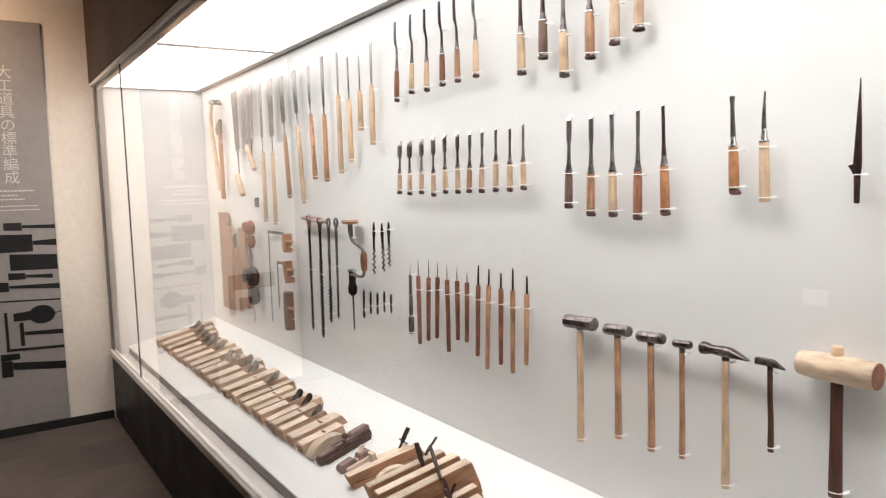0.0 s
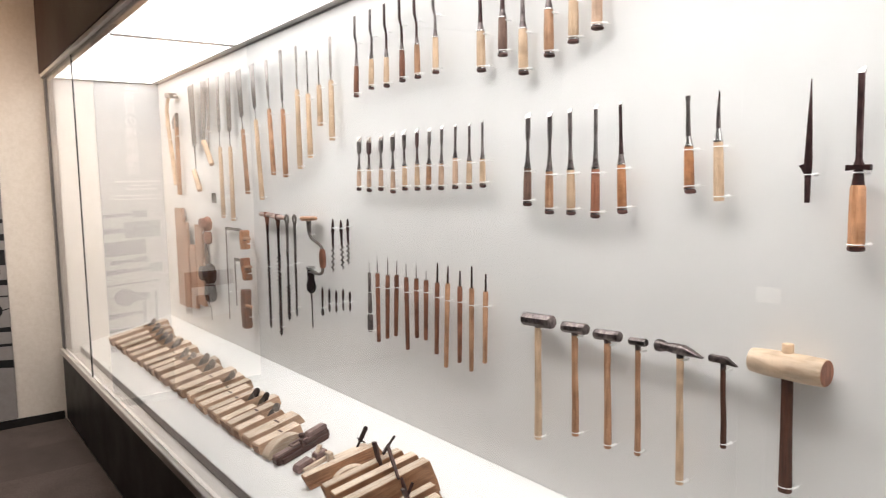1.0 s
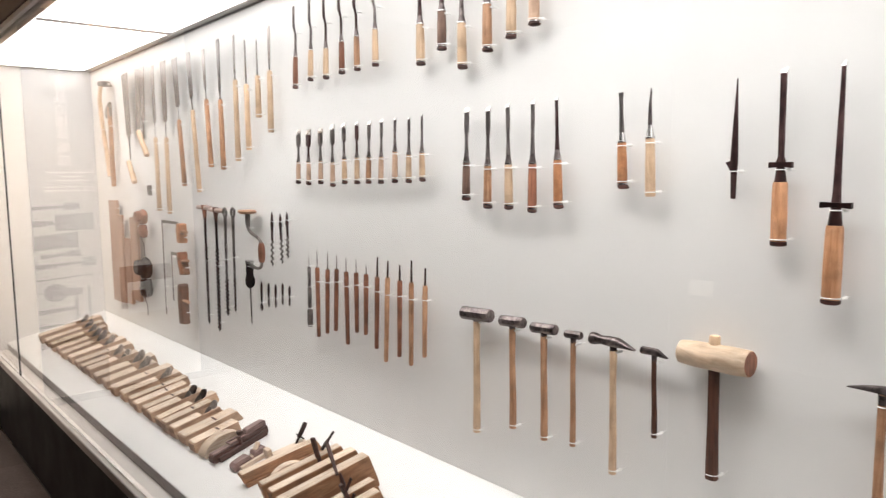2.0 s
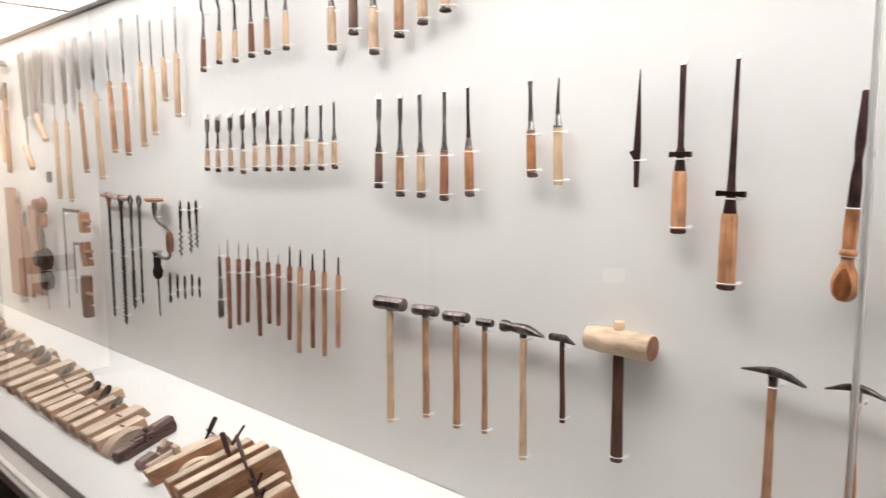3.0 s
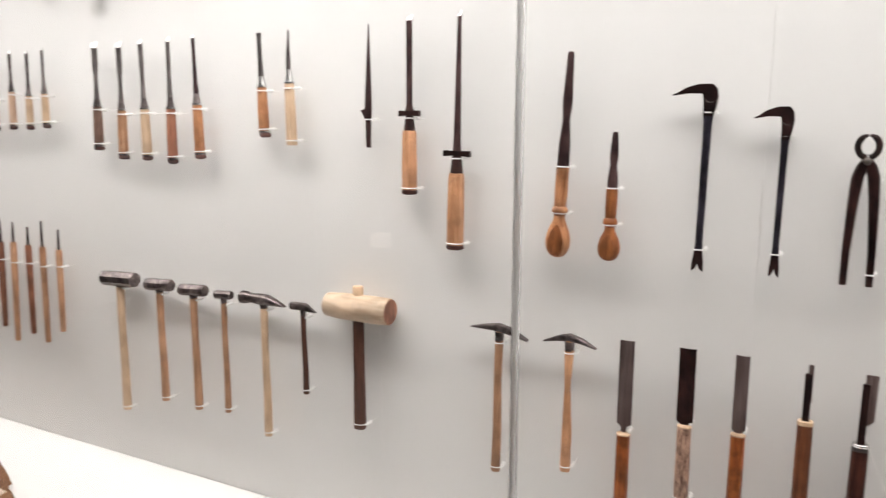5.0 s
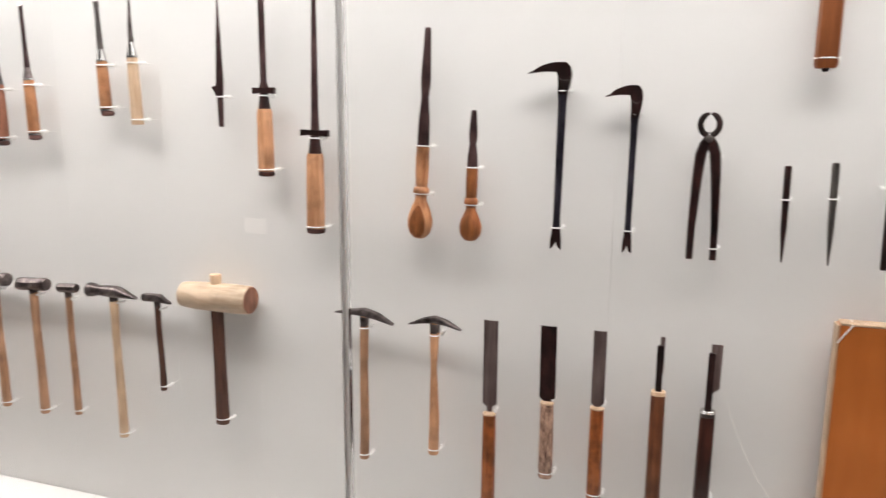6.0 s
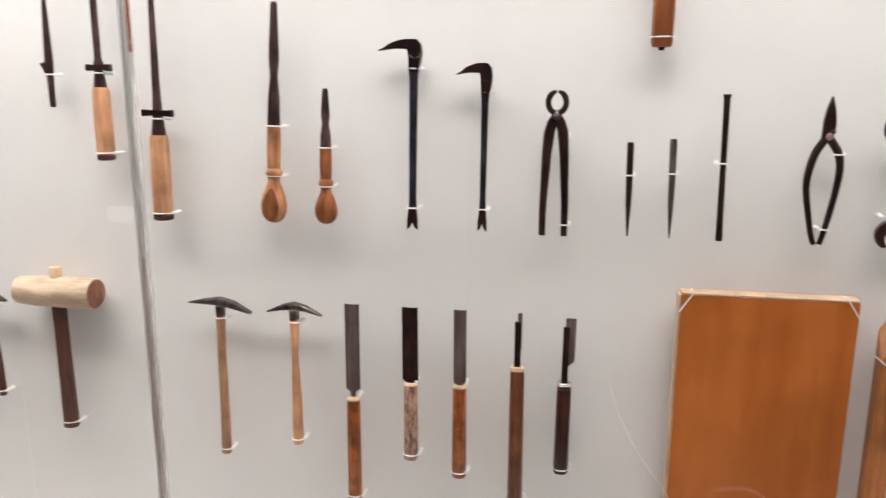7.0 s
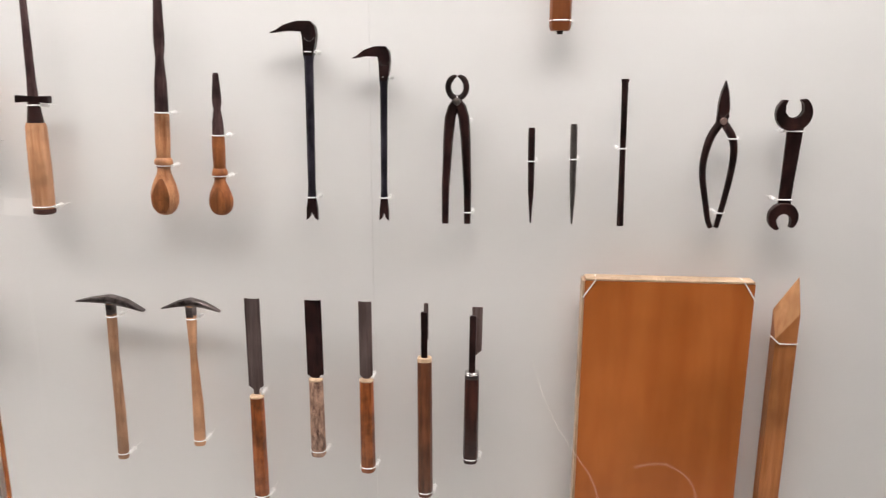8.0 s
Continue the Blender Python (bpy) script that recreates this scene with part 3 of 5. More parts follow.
# middle row of eleven chisels, graded from wide to narrow
row = ((-2.331, 1.617, 3.9, 0.207, 0.087, 0.034), (-2.252, 1.612, 2.5, 0.207, 0.090, 0.036), (-2.164, 1.615, 2.5, 0.205, 0.088, 0.032), (-2.081, 1.606, 2.3, 0.221, 0.090, 0.029),
       (-2.001, 1.616, 1.1, 0.211, 0.090, 0.024), (-1.922, 1.615, 1.9, 0.212, 0.094, 0.021), (-1.853, 1.617, 3.6, 0.208, 0.091, 0.017), (-1.781, 1.616, 3.3, 0.211, 0.091, 0.014),
       (-1.703, 1.619, 2.2, 0.209, 0.103, 0.010), (-1.630, 1.619, 2.2, 0.206, 0.091, 0.0095), (-1.562, 1.623, 1.1, 0.206, 0.091, 0.007))
for (x, z, lean, L, Lh, w), wood in zip(row, (PEACH, PEACH, PEACH, PEACH, PALE, PALE, TAN, PEACH, PEACH, PALE, PALE)):
    chisel(x, z, lean, L, Lh, w, wood, 0.0098, 0.46, "short bench chisel with hooped wooden handle", "graded bench chisels on the wall")
# five mortise chisels
for (x, z, lean, L, Lh, w), wood, word in zip(
    ((-1.361, 1.568, 1.7, 0.262, 0.111, 0.019), (-1.273, 1.547, 1.4, 0.279, 0.121, 0.017), (-1.189, 1.546, -0.4, 0.283, 0.124, 0.014), (-1.104, 1.540, 0.8, 0.289, 0.130, 0.011), (-1.015, 1.553, -1.2, 0.278, 0.125, 0.008)),
    (UMBRA, TAN, PALE, RED, ORANGE), ("grey brown", "tan", "pale", "reddish brown", "orange")):
    chisel(x, z, lean, L, Lh, w, wood, 0.0122, 0.45, f"long mortise chisel with hooped {word} wooden handle", "mortise chisels on the wall")
# two chisels apart from the rows
chisel(-0.821, 1.604, -1.6, 0.221, 0.109, 0.013, ORANGE, 0.0120, 0.0, "straight dark chisel with orange wooden handle", "")
chisel(-0.746, 1.586, -1.2, 0.244, 0.133, 0.008, PALE, 0.0120, 0.0, "pointed scraping chisel with long pale handle", "", hoop=False, point=True)


def file_tool(x, z, lean, L, Lh, wood, dark):
    t = thing("needle_chisel", x, TOOL_Y, z, lean, "thin carving tool with a long square wooden handle", "carving tool", "carving tools in a stepped row")
    sp("handle", loft([(0, 0.006, 0.006), (0.003, 0.0072, 0.007), (Lh * 0.8, 0.0084, 0.008), (Lh - 0.004, 0.0086, 0.008), (Lh, 0.0074, 0.007)], 8, 5), wood, t)
    r = 0.0034 if dark else 0.0018
    sp("shaft", loft([(Lh - 0.002, r * 1.1, r), (Lh + (L - Lh) * 0.5, r * (1.0 if dark else 0.8), r), (L, r * (0.95 if dark else 0.25), r * 0.5)], 8, 4), IRON if dark else STEEL, t)
    hold(t, Lh * 0.80, 0.0086, 0.008)


rows_f = ((-2.214, 1.026, 0.9, 0.337, 0.270), (-2.150, 1.050, 3.5, 0.315, 0.246), (-2.089, 1.069, 4.2, 0.289, 0.234), (-2.010, 1.031, 0.4, 0.320, 0.268), (-1.948, 1.085, 1.3, 0.265, 0.216), (-1.892, 1.086, 2.8, 0.249, 0.215),
          (-1.829, 1.047, 3.2, 0.320, 0.252), (-1.775, 1.011, 3.9, 0.349, 0.292), (-1.698, 1.042, 2.2, 0.309, 0.257), (-1.636, 1.025, 2.0, 0.346, 0.274), (-1.566, 1.065, 2.4, 0.287, 0.231))
for k, (r_, wood) in enumerate(zip(rows_f, (RED, RED, RED, RED, RED, RED, RED, TAN, RED, TAN, TAN))):
    file_tool(*r_, wood, k >= 6)
t = thing("push_drill", -2.276, TOOL_Y, 1.057, 1.2, "steel push drill with ribbed grip and thin point", "drill")
sp("grip", loft([(0, 0.009, 0.009), (0.004, 0.0115, 0.0115), (0.066, 0.0115, 0.0115), (0.07, 0.008, 0.008)], 14), WORN, t)
sp("barrel", loft([(0.069, 0.006, 0.006), (0.085, 0.0085, 0.0085), (0.15, 0.008, 0.008), (0.175, 0.0062, 0.0062), (0.235, 0.007, 0.007), (0.24, 0.004, 0.004)], 14), WORN, t)
sp("bit", loft([(0.238, 0.0018, 0.0018), (0.286, 0.0008, 0.0008)], 8), BRIGHT, t)
for zz in (0.002, 0.07, 0.155, 0.236):
    hold(t, zz + 0.004, 0.0115 if zz < 0.1 else 0.008, 0.0115 if zz < 0.1 else 0.008)


# ---- hammers ----
def across(bm, z):
    """Turns a shape that was lofted along z into one that lies along x, at height z."""
    bm.transform(Matrix(((0, 0, 1, 0), (0, 1, 0, 0), (-1, 0, 0, z), (0, 0, 0, 1))))
    return bm


def hammer(x, z, top, lean, head, wood, r, label, tilt=0.0, head_mat=None, cheek=True, group="hammers in a row", waist=0.86):
    """A hammer hung head up: z is the handle's foot, top the height of the head's middle."""
    t = thing("hammer", x, TOOL_Y, z, lean, label, "hammer", group)
    L = top - z
    sp("handle", loft([(0, r * 0.95, r * 0.8), (0.004, r * 1.08, r * 0.95), (L * 0.3, r * 1.0, r * 0.85, 0.0009, 0), (L * 0.66, r * waist, r * waist * 0.94, -0.0009, 0), (L * 0.92, r * 0.95, r * 0.85), (L, r * 0.8, r * 0.8)], 12, 2.6), wood, t)
    bm = loft(head["rings"], head.get("n", 12), head.get("sq", 3.0))
    across(bm, 0)
    bm.transform(Matrix.Translation((0, 0, L)) @ pose(0, 0, 0, 0, tilt, 0))
    sp("head", bm, head_mat or STEEL, t, head["label"])
    if cheek:
        sp("socket", loft([(L - 0.021, r * 0.90, r * 0.86), (L - 0.016, r * 0.94, r * 0.9), (L - 0.003, r * 1.0, r * 1.0)], 10, 3), head_mat or STEEL, t)
    hold(t, 0.010, r * 1.06, r * 0.95)
    hold(t, L - 0.024, r * 0.96, r * 0.92, ring="setting" in label)
    return t


def genno(length, r):
    h = length / 2
    return {"rings": [(-h, r * 0.90, r * 0.90), (-h + 0.003, r * 1.05, r * 1.05), (-h * 0.5, r * 1.02, r * 1.02), (h * 0.5, r * 1.02, r * 1.02), (h - 0.003, r * 1.05, r * 1.05), (h, r * 0.90, r * 0.90)], "sq": 2.0, "n": 8, "label": "octagonal steel head"}


hammer(-1.326, 0.883, 1.238, 0.8, genno(0.116, 0.0190), PALE, 0.0104, "large steel hammer with pale wooden handle", -3, HEAD)
hammer(-1.178, 0.934, 1.237, 0.0, genno(0.086, 0.0150), TAN, 0.0094, "medium steel hammer with tan wooden handle", -3, HEAD)
hammer(-1.063, 0.932, 1.235, 0.0, genno(0.082, 0.0140), TAN, 0.0094, "medium steel hammer with brown wooden handle", -3, HEAD)
hammer(-0.966, 0.942, 1.234, 0.3, genno(0.050, 0.0100), TAN, 0.0074, "small steel hammer with slim wooden handle", -3, HEAD)
hammer(-0.842, 0.907, 1.236, 0.0, {"rings": [(-0.066, 0.013, 0.013), (-0.062, 0.0155, 0.0155), (-0.05, 0.0145, 0.0145), (-0.036, 0.010, 0.010), (-0.016, 0.0125, 0.0125), (0.012, 0.0125, 0.0135), (0.034, 0.008, 0.011, 0.004, 0), (0.06, 0.0016, 0.006, 0.010, 0)], "sq": 2.4, "n": 14, "label": "polished cross peen head"}, PALE, 0.0090, "cross peen hammer with long pale handle", 0, HEAD)
hammer(-0.727, 1.030, 1.232, -0.8, {"rings": [(-0.033, 0.0075, 0.008), (-0.031, 0.0085, 0.009), (-0.008, 0.0085, 0.009), (0.006, 0.0085, 0.009), (0.034, 0.0012, 0.004, 0.010, 0)], "sq": 4, "n": 12, "label": "small steel tack head"}, BROWN, 0.0064, "small tack hammer with thin dark handle", 0, HEAD)

t = thing("wooden_mallet", -0.583, TOOL_Y, 0.977, 0, "round pale wooden mallet with dark brown handle", "mallet")
head = loft([(-0.081, 0.019, 0.019), (-0.077, 0.0255, 0.0255), (-0.04, 0.0285, 0.0285), (0.04, 0.0295, 0.0295), (0.077, 0.0282, 0.0282), (0.079, 0.0270, 0.0270)], 26)
across(head, 0.2695)
mallet_head = sp("head", head, surface("mallet_wood", (0.50, 0.355, 0.24), (0.77, 0.61, 0.455), (0.5, 3, 3), 30, 0.5, spread=0, stain=0.35, stain_scale=22), t, "pale round wooden head")
end_face = loft([(0.0795, 0.0268, 0.0268), (0.081, 0.0255, 0.0255)], 26)
across(end_face, 0.2695)
sp("end_grain", end_face, RED, mallet_head, "brown end grain")
sp("handle", loft([(0, 0.0125, 0.010), (0.004, 0.0138, 0.0115), (0.14, 0.0114, 0.011), (0.243, 0.0112, 0.0112)], 10, 4), BROWN, t, "dark brown handle")
sp("tenon", loft([(0.294, 0.0112, 0.010), (0.315, 0.0110, 0.0098), (0.3165, 0.0100, 0.009)], 8, 6), PALE, t, "handle end through the head")
hold(t, 0.012, 0.0145, 0.012)

SETTING = {"sq": 3, "n": 12, "label": "diamond shaped dark steel head"}
hammer(-0.263, 0.952, 1.240, 0.9, {**SETTING, "rings": [(-0.060, 0.0010, 0.004, 0.002, 0), (-0.03, 0.0052, 0.008, -0.003, 0), (0.0, 0.0080, 0.010, -0.006, 0), (0.028, 0.0068, 0.009, -0.001, 0), (0.058, 0.0018, 0.006, 0.010, 0)]}, TAN, 0.0088, "saw setting hammer with tan brown handle", 2, HEAD, group="saw setting hammers")
hammer(-0.121, 0.984, 1.240, 0.4, {**SETTING, "rings": [(-0.050, 0.0012, 0.004, 0.008, 0), (-0.022, 0.0055, 0.008, -0.001, 0), (0.0, 0.0072, 0.009, -0.005, 0), (0.022, 0.0055, 0.008, -0.001, 0), (0.050, 0.0012, 0.005, 0.010, 0)]}, AMBER, 0.0092, "saw setting hammer with waisted orange handle", 0, HEAD, group="saw setting hammers", waist=0.62)


# ---- plug chisels with guards ----
t = thing("plug_chisel", -0.551, TOOL_Y, 1.584, 0.4, "thin dark iron plug chisel with a side spur", "chisel")
sp("tang", loft([(0, 0.0052, 0.003), (0.052, 0.0062, 0.003)], 8, 6), PURPLE, t)
sp("blade", loft([(0.050, 0.0062, 0.003), (0.078, 0.0082, 0.003), (0.16, 0.0048, 0.0026, 0.001, 0), (0.242, 0.0008, 0.001, 0.002, 0)], 8, 6), PURPLE, t)
part("spur", slab([(-0.005, 0.052), (-0.004, 0.078), (-0.018, 0.074), (-0.010, 0.064)], -0.003, 0.003), PURPLE, t)
hold(t, 0.056, 0.007, 0.003)


def guard_chisel(x, z, L, guard, Lh, gw, r, taper, wood, label):
    t = thing("guard_chisel", x, TOOL_Y, z, 0.2 if not taper else 1.0, label, "chisel", "iron plug chisels with guards")
    sp("handle", loft([(s[0] + 0.008, *s[1:]) for s in handle_rings(Lh - 0.008, r, r * 0.94)], 12, 2.6), wood, t)
    sp("end_cap", loft([(0, r * 0.85, r * 0.8), (0.002, r * 1.08, r), (0.008, r * 1.08, r), (0.009, r * 0.9, r * 0.9)], 12), STRUCK, t, "dark hammered end")
    sp("ferrule", loft([(Lh - 0.001, r * 0.8, r * 0.75), (guard - 0.004, r * 0.55, r * 0.5)], 12), IRON, t, "dark iron ferrule")
    part("guard", slab([(-gw, guard - 0.006), (-gw * 0.4, guard - 0.004), (gw * 0.4, guard - 0.004), (gw, guard - 0.006), (gw, guard + 0.006), (gw * 0.4, guard + 0.005), (-gw * 0.4, guard + 0.005), (-gw, guard + 0.006)], -0.006, 0.006, 0.0012), IRON, t, "iron cross guard")
    top = [(guard + 0.004, 0.0105, 0.004), (guard + 0.016, 0.0062, 0.004), (L - 0.004, 0.0062, 0.0034), (L, 0.0062, 0.0034)]
    if taper:
        top = [(guard + 0.004, 0.0088, 0.0045), (guard + 0.03, 0.0072, 0.0042), (L - 0.01, 0.0038, 0.0032), (L, 0.0038, 0.0032)]
    blade = sp("blade", loft(top, 10, 6), PURPLE, t)
    ground_edge(blade, top[-1][1] * 1.05, L - 0.0005, L + 0.008, L + 0.012, 0, 0, 0.0034)
    hold(t, 0.013, r * 1.05, r)
    hold(t, guard - 0.009, r * 0.62, r * 0.6)


guard_chisel(-0.456, 1.493, 0.333, 0.158, 0.125, 0.0225, 0.0148, False, AMBER, "iron chisel with cross guard and orange wooden handle")
guard_chisel(-0.355, 1.390, 0.437, 0.185, 0.148, 0.028, 0.0165, True, AMBER, "long tapered iron chisel with cross guard and orange tan handle")


# ---- screwdrivers ----
def screwdriver(x, z, L, Lb, Lh, r, lean, wood, label):
    t = thing("screwdriver", x, TOOL_Y, z, lean, label, "screwdriver", "old wooden screwdrivers")
    bulb = sp("bulb", loft([(0, r * 0.2, r * 0.16), (Lb * 0.03, r * 0.5, r * 0.4), (Lb * 0.12, r * 0.8, r * 0.62), (Lb * 0.26, r * 0.97, r * 0.71), (Lb * 0.42, r, r * 0.72), (Lb * 0.62, r * 0.84, r * 0.64), (Lb * 0.86, r * 0.48, r * 0.44), (Lb, r * 0.42, r * 0.4)], 18), wood, t, "bulbous wooden grip")
    sp("facet", loft([(Lb * 0.06, r * 0.3, r * 0.05, 0, -r * 0.50), (Lb * 0.2, r * 0.62, r * 0.07, 0, -r * 0.66), (Lb * 0.42, r * 0.66, r * 0.07, 0, -r * 0.68), (Lb * 0.62, r * 0.42, r * 0.07, 0, -r * 0.60), (Lb * 0.76, r * 0.12, r * 0.04, 0, -r * 0.50)], 14), RUSSET, bulb, "worn darker flat on the grip")
    sp("collar", loft([(Lb - 0.002, r * 0.46, r * 0.44), (Lb + 0.004, r * 0.64, r * 0.6), (Lb + 0.010, r * 0.62, r * 0.58), (Lb + 0.014, r * 0.48, r * 0.46)], 16), wood, t)
    sp("neck", loft([(Lb + 0.013, r * 0.47, r * 0.45), (Lb + (Lh - Lb) * 0.5, r * 0.52, r * 0.5), (Lh, r * 0.5, r * 0.48)], 14), wood, t)
    S = L - Lh
    sp("shaft", loft([(Lh - 0.001, r * 0.45, r * 0.4), (Lh + S * 0.22, r * 0.42, r * 0.32), (Lh + S * 0.30, r * 0.36, r * 0.28), (Lh + S * 0.42, r * 0.27, r * 0.2), (Lh + S * 0.53, r * 0.37, r * 0.2), (Lh + S * 0.60, r * 0.37, r * 0.19), (L - 0.004, r * 0.24, 0.0022), (L, r * 0.2, 0.001)], 10, 4), PURPLE, t, "dark iron shaft")
    hold(t, Lh + 0.001, r * 0.5, r * 0.48)
    hold(t, Lb + 0.002, r * 0.56, r * 0.5, ring=True)


screwdriver(-0.149, 1.392, 0.362, 0.079, 0.163, 0.0232, 2.6, ORANGE, "long old screwdriver with bulbous orange brown wooden handle")
screwdriver(-0.055, 1.393, 0.224, 0.062, 0.127, 0.0200, 1.2, RUSSET, "short old screwdriver with bulbous wooden handle")


# ---- nail pullers ----
def nail_puller(x, z, L, reach, r, lean, label):
    t = thing("nail_puller", x, TOOL_Y, z, lean, label, "nail puller", "iron nail pullers")
    top = L - 0.020
    sp("shaft", loft([(0.036, r, r * 0.8), (0.05, r * 0.86, r * 0.8), (L - 0.06, r, r * 0.9), (L - 0.045, r * 1.25, r)], 8, 3), BLUED, t)
    foot = slab([(-r * 0.9, 0.037), (-r * 1.3, 0.016), (-r * 1.35, 0.0), (-r * 0.5, 0.005), (0, 0.016), (r * 0.5, 0.005), (r * 1.35, 0.0), (r * 1.3, 0.016), (r * 0.9, 0.037)], -0.004, 0.004)
    part("forked_foot", foot, IRON, t)
    claw = [(-r * 1.1, L - 0.050), (r * 1.1, L - 0.050), (r * 1.7, L - 0.032), (r * 1.95, L - 0.018), (r * 1.65, L - 0.006), (r * 0.6, L + 0.001), (-reach * 0.3, L + 0.001), (-reach * 0.68, L - 0.005), (-reach * 0.9, L - 0.0135), (-reach * 1.08, L - 0.0162), (-reach * 1.06, L - 0.0172), (-reach * 0.6, L - 0.0138), (-r * 1.5, L - 0.0135), (-r * 1.15, L - 0.022)]
    arm = part("claw", slab(claw, -0.007, 0.007, 0.002), IRON, t, "curved iron claw")
    sp("bright_lip", tube([(r * 0.35 + r * 1.25 * math.cos(a), -0.0072, L - 0.020 + r * 1.25 * math.sin(a)) for a in [math.pi * (1.1 + 0.85 * i / 8) for i in range(9)]], 0.0007, 5), BRIGHT, arm, "thin bright steel arc at the knuckle")
    hold(t, 0.037, r * 1.05, r)
    hold(t, L - 0.044, r * 1.3, r, ring=True)


nail_puller(0.0945, 1.388, 0.304, 0.054, 0.0068, 0.8, "long black iron nail puller with curved claw")
nail_puller(0.2105, 1.389, 0.266, 0.044, 0.0056, 0.6, "shorter black iron nail puller with curved claw")


# ---- pincers, punches, rod, shears, spanner ----
t = thing("pincers", 0.325, TOOL_Y, 1.387, 0, "old black iron pincers with open legs", "pincers")
for s in (-1, 1):
    arc = [(s * 0.0138 * math.sin(a), 0, 0.2095 - 0.0165 * math.cos(a)) for a in [math.pi * (0.04 + 0.94 * i / 12) for i in range(13)]]
    sp("jaw", tube(arc, [0.0052] + [0.0046] * 9 + [0.004, 0.003, 0.0018], 8), IRON, t)
    leg = loft([(0, 0.0052, 0.005, s * 0.0175, 0), (0.05, 0.0058, 0.005, s * 0.0172, 0), (0.13, 0.0075, 0.006, s * 0.0135, 0), (0.165, 0.0085, 0.006, s * 0.0105, 0), (0.182, 0.0085, 0.006, s * 0.005, 0), (0.194, 0.006, 0.005, -s * 0.001, 0)], 10, 4)
    sp("leg", leg, IRON, t)
sp("rivet", loft([(0, 0.006, 0.006), (0.003, 0.005, 0.005), (0.0045, 0.003, 0.003)], 14, 2, pose(0, -0.005, 0.188, 90)), STEEL, t)
hold(t, 0.018, 0.0055, 0.005, 0.0175)
hold(t, 0.16, 0.010, 0.006, 0.008, 1, False)

for x, z, L, lean in ((0.441, 1.390, 0.147, -0.8), (0.505, 1.389, 0.154, -1.0)):
    t = thing("nail_punch", x, TOOL_Y, z, lean, "tapered dark steel nail punch", "punch", "steel nail punches")
    sp("body", loft([(0, 0.0012, 0.0012), (L * 0.35, 0.0046, 0.0046), (L * 0.62, 0.0052, 0.0052), (L * 0.97, 0.0054, 0.0054), (L, 0.0046, 0.0046)], 10, 2.4), IRON if x < 0.47 else STEEL, t)
    hold(t, L * 0.655, 0.0056, 0.0056)

t = thing("iron_rod", 0.579, TOOL_Y, 1.388, -1.2, "slim dark iron drift rod", "rod")
sp("body", loft([(0, 0.0050, 0.0045), (0.11, 0.0042, 0.004), (0.215, 0.0046, 0.004), (0.219, 0.0058, 0.0045), (0.2215, 0.0056, 0.004)], 8, 5), IRON, t)
hold(t, 0.119, 0.0050, 0.0045, 0, -1)

t = thing("pruning_shears", 0.720, TOOL_Y, 1.387, 0, "black iron shears with looped handles", "shears")
part("blade", slab([(-0.0095, 0.158), (-0.0085, 0.185), (-0.0055, 0.204), (0.0, 0.222), (0.0065, 0.200), (0.0082, 0.180), (0.0062, 0.155)], -0.004, 0.004, 0.0016), IRON, t)
sp("handle", tube(*flowing([(0.006, 0, 0.172), (-0.004, 0, 0.158), (-0.016, 0, 0.136), (-0.0225, 0, 0.105), (-0.0225, 0, 0.08), (-0.016, 0, 0.045), (-0.009, 0, 0.012), (-0.004, 0, 0.001)], [0.005, 0.006, 0.006, 0.0055, 0.005, 0.0046, 0.0042, 0.004]), 8), IRON, t)
sp("handle", tube(*flowing([(-0.006, 0, 0.170), (0.006, 0, 0.154), (0.0165, 0, 0.137), (0.0205, 0, 0.115), (0.0185, 0, 0.085), (0.0125, 0, 0.045), (0.006, 0, 0.012), (0.0035, 0, 0.001)], [0.005, 0.006, 0.006, 0.0055, 0.005, 0.0046, 0.0042, 0.004]), 8), IRON, t)
sp("rivet", loft([(0, 0.0055, 0.0055), (0.003, 0.0045, 0.0045)], 12, 2, pose(0, -0.005, 0.162, 90)), PINK, t, "brassy rivet")
hold(t, 0.136, 0.0075, 0.006, 0.017)
hold(t, 0.024, 0.0055, 0.005, 0.0085, -1)


def jaw(cx, cz, r, gape, facing, hole):
    """Outline of an open spanner head: an arc with a mouth."""
    pts = []
    for i in range(25):
        a = facing + gape + (2 * math.pi - 2 * gape) * i / 24
        pts.append((cx + r * math.cos(a), cz + r * math.sin(a)))
    for i in range(9):
        b = facing + math.pi - (math.pi - gape * 0.9) + 2 * (math.pi - gape * 0.9) * (1 - i / 8)
        pts.append((cx + hole * math.cos(b) + 0.25 * r * math.cos(facing), cz + hole * math.sin(b) + 0.25 * r * math.sin(facing)))
    return pts


t = thing("open_spanner", 0.8205, TOOL_Y, 1.405, 0, "rusty double ended open spanner", "spanner")
sp("shank", loft([(0.012, 0.0098, 0.004, 0.001, 0), (0.03, 0.0088, 0.004, 0.0, 0), (0.125, 0.0112, 0.004, 0.0022, 0), (0.142, 0.0130, 0.004, 0.001, 0)], 8, 6, pose(0, 0, 0, 0, 1.0)), IRON, t)
part("jaw", slab(jaw(0.000, 0.156, 0.0262, 0.66, radians(93), 0.0150), -0.0055, 0.0055, 0.0012), IRON, t)
part("jaw", slab(jaw(0.0005, 0.001, 0.0225, 0.60, radians(-80), 0.0125), -0.005, 0.005, 0.0012), IRON, t)
# dark disc on the face: a hole's shade put into colour
sp("hole", loft([(0, 0.0022, 0.0022), (0.0008, 0.0020, 0.0020)], 10, 2, pose(0.002, -0.0049, 0.1365, 90)), EBON, t)
hold(t, 0.028, 0.0108, 0.0045, 0.0, -1)
hold(t, 0.130, 0.0128, 0.0045, 0.005, -1)


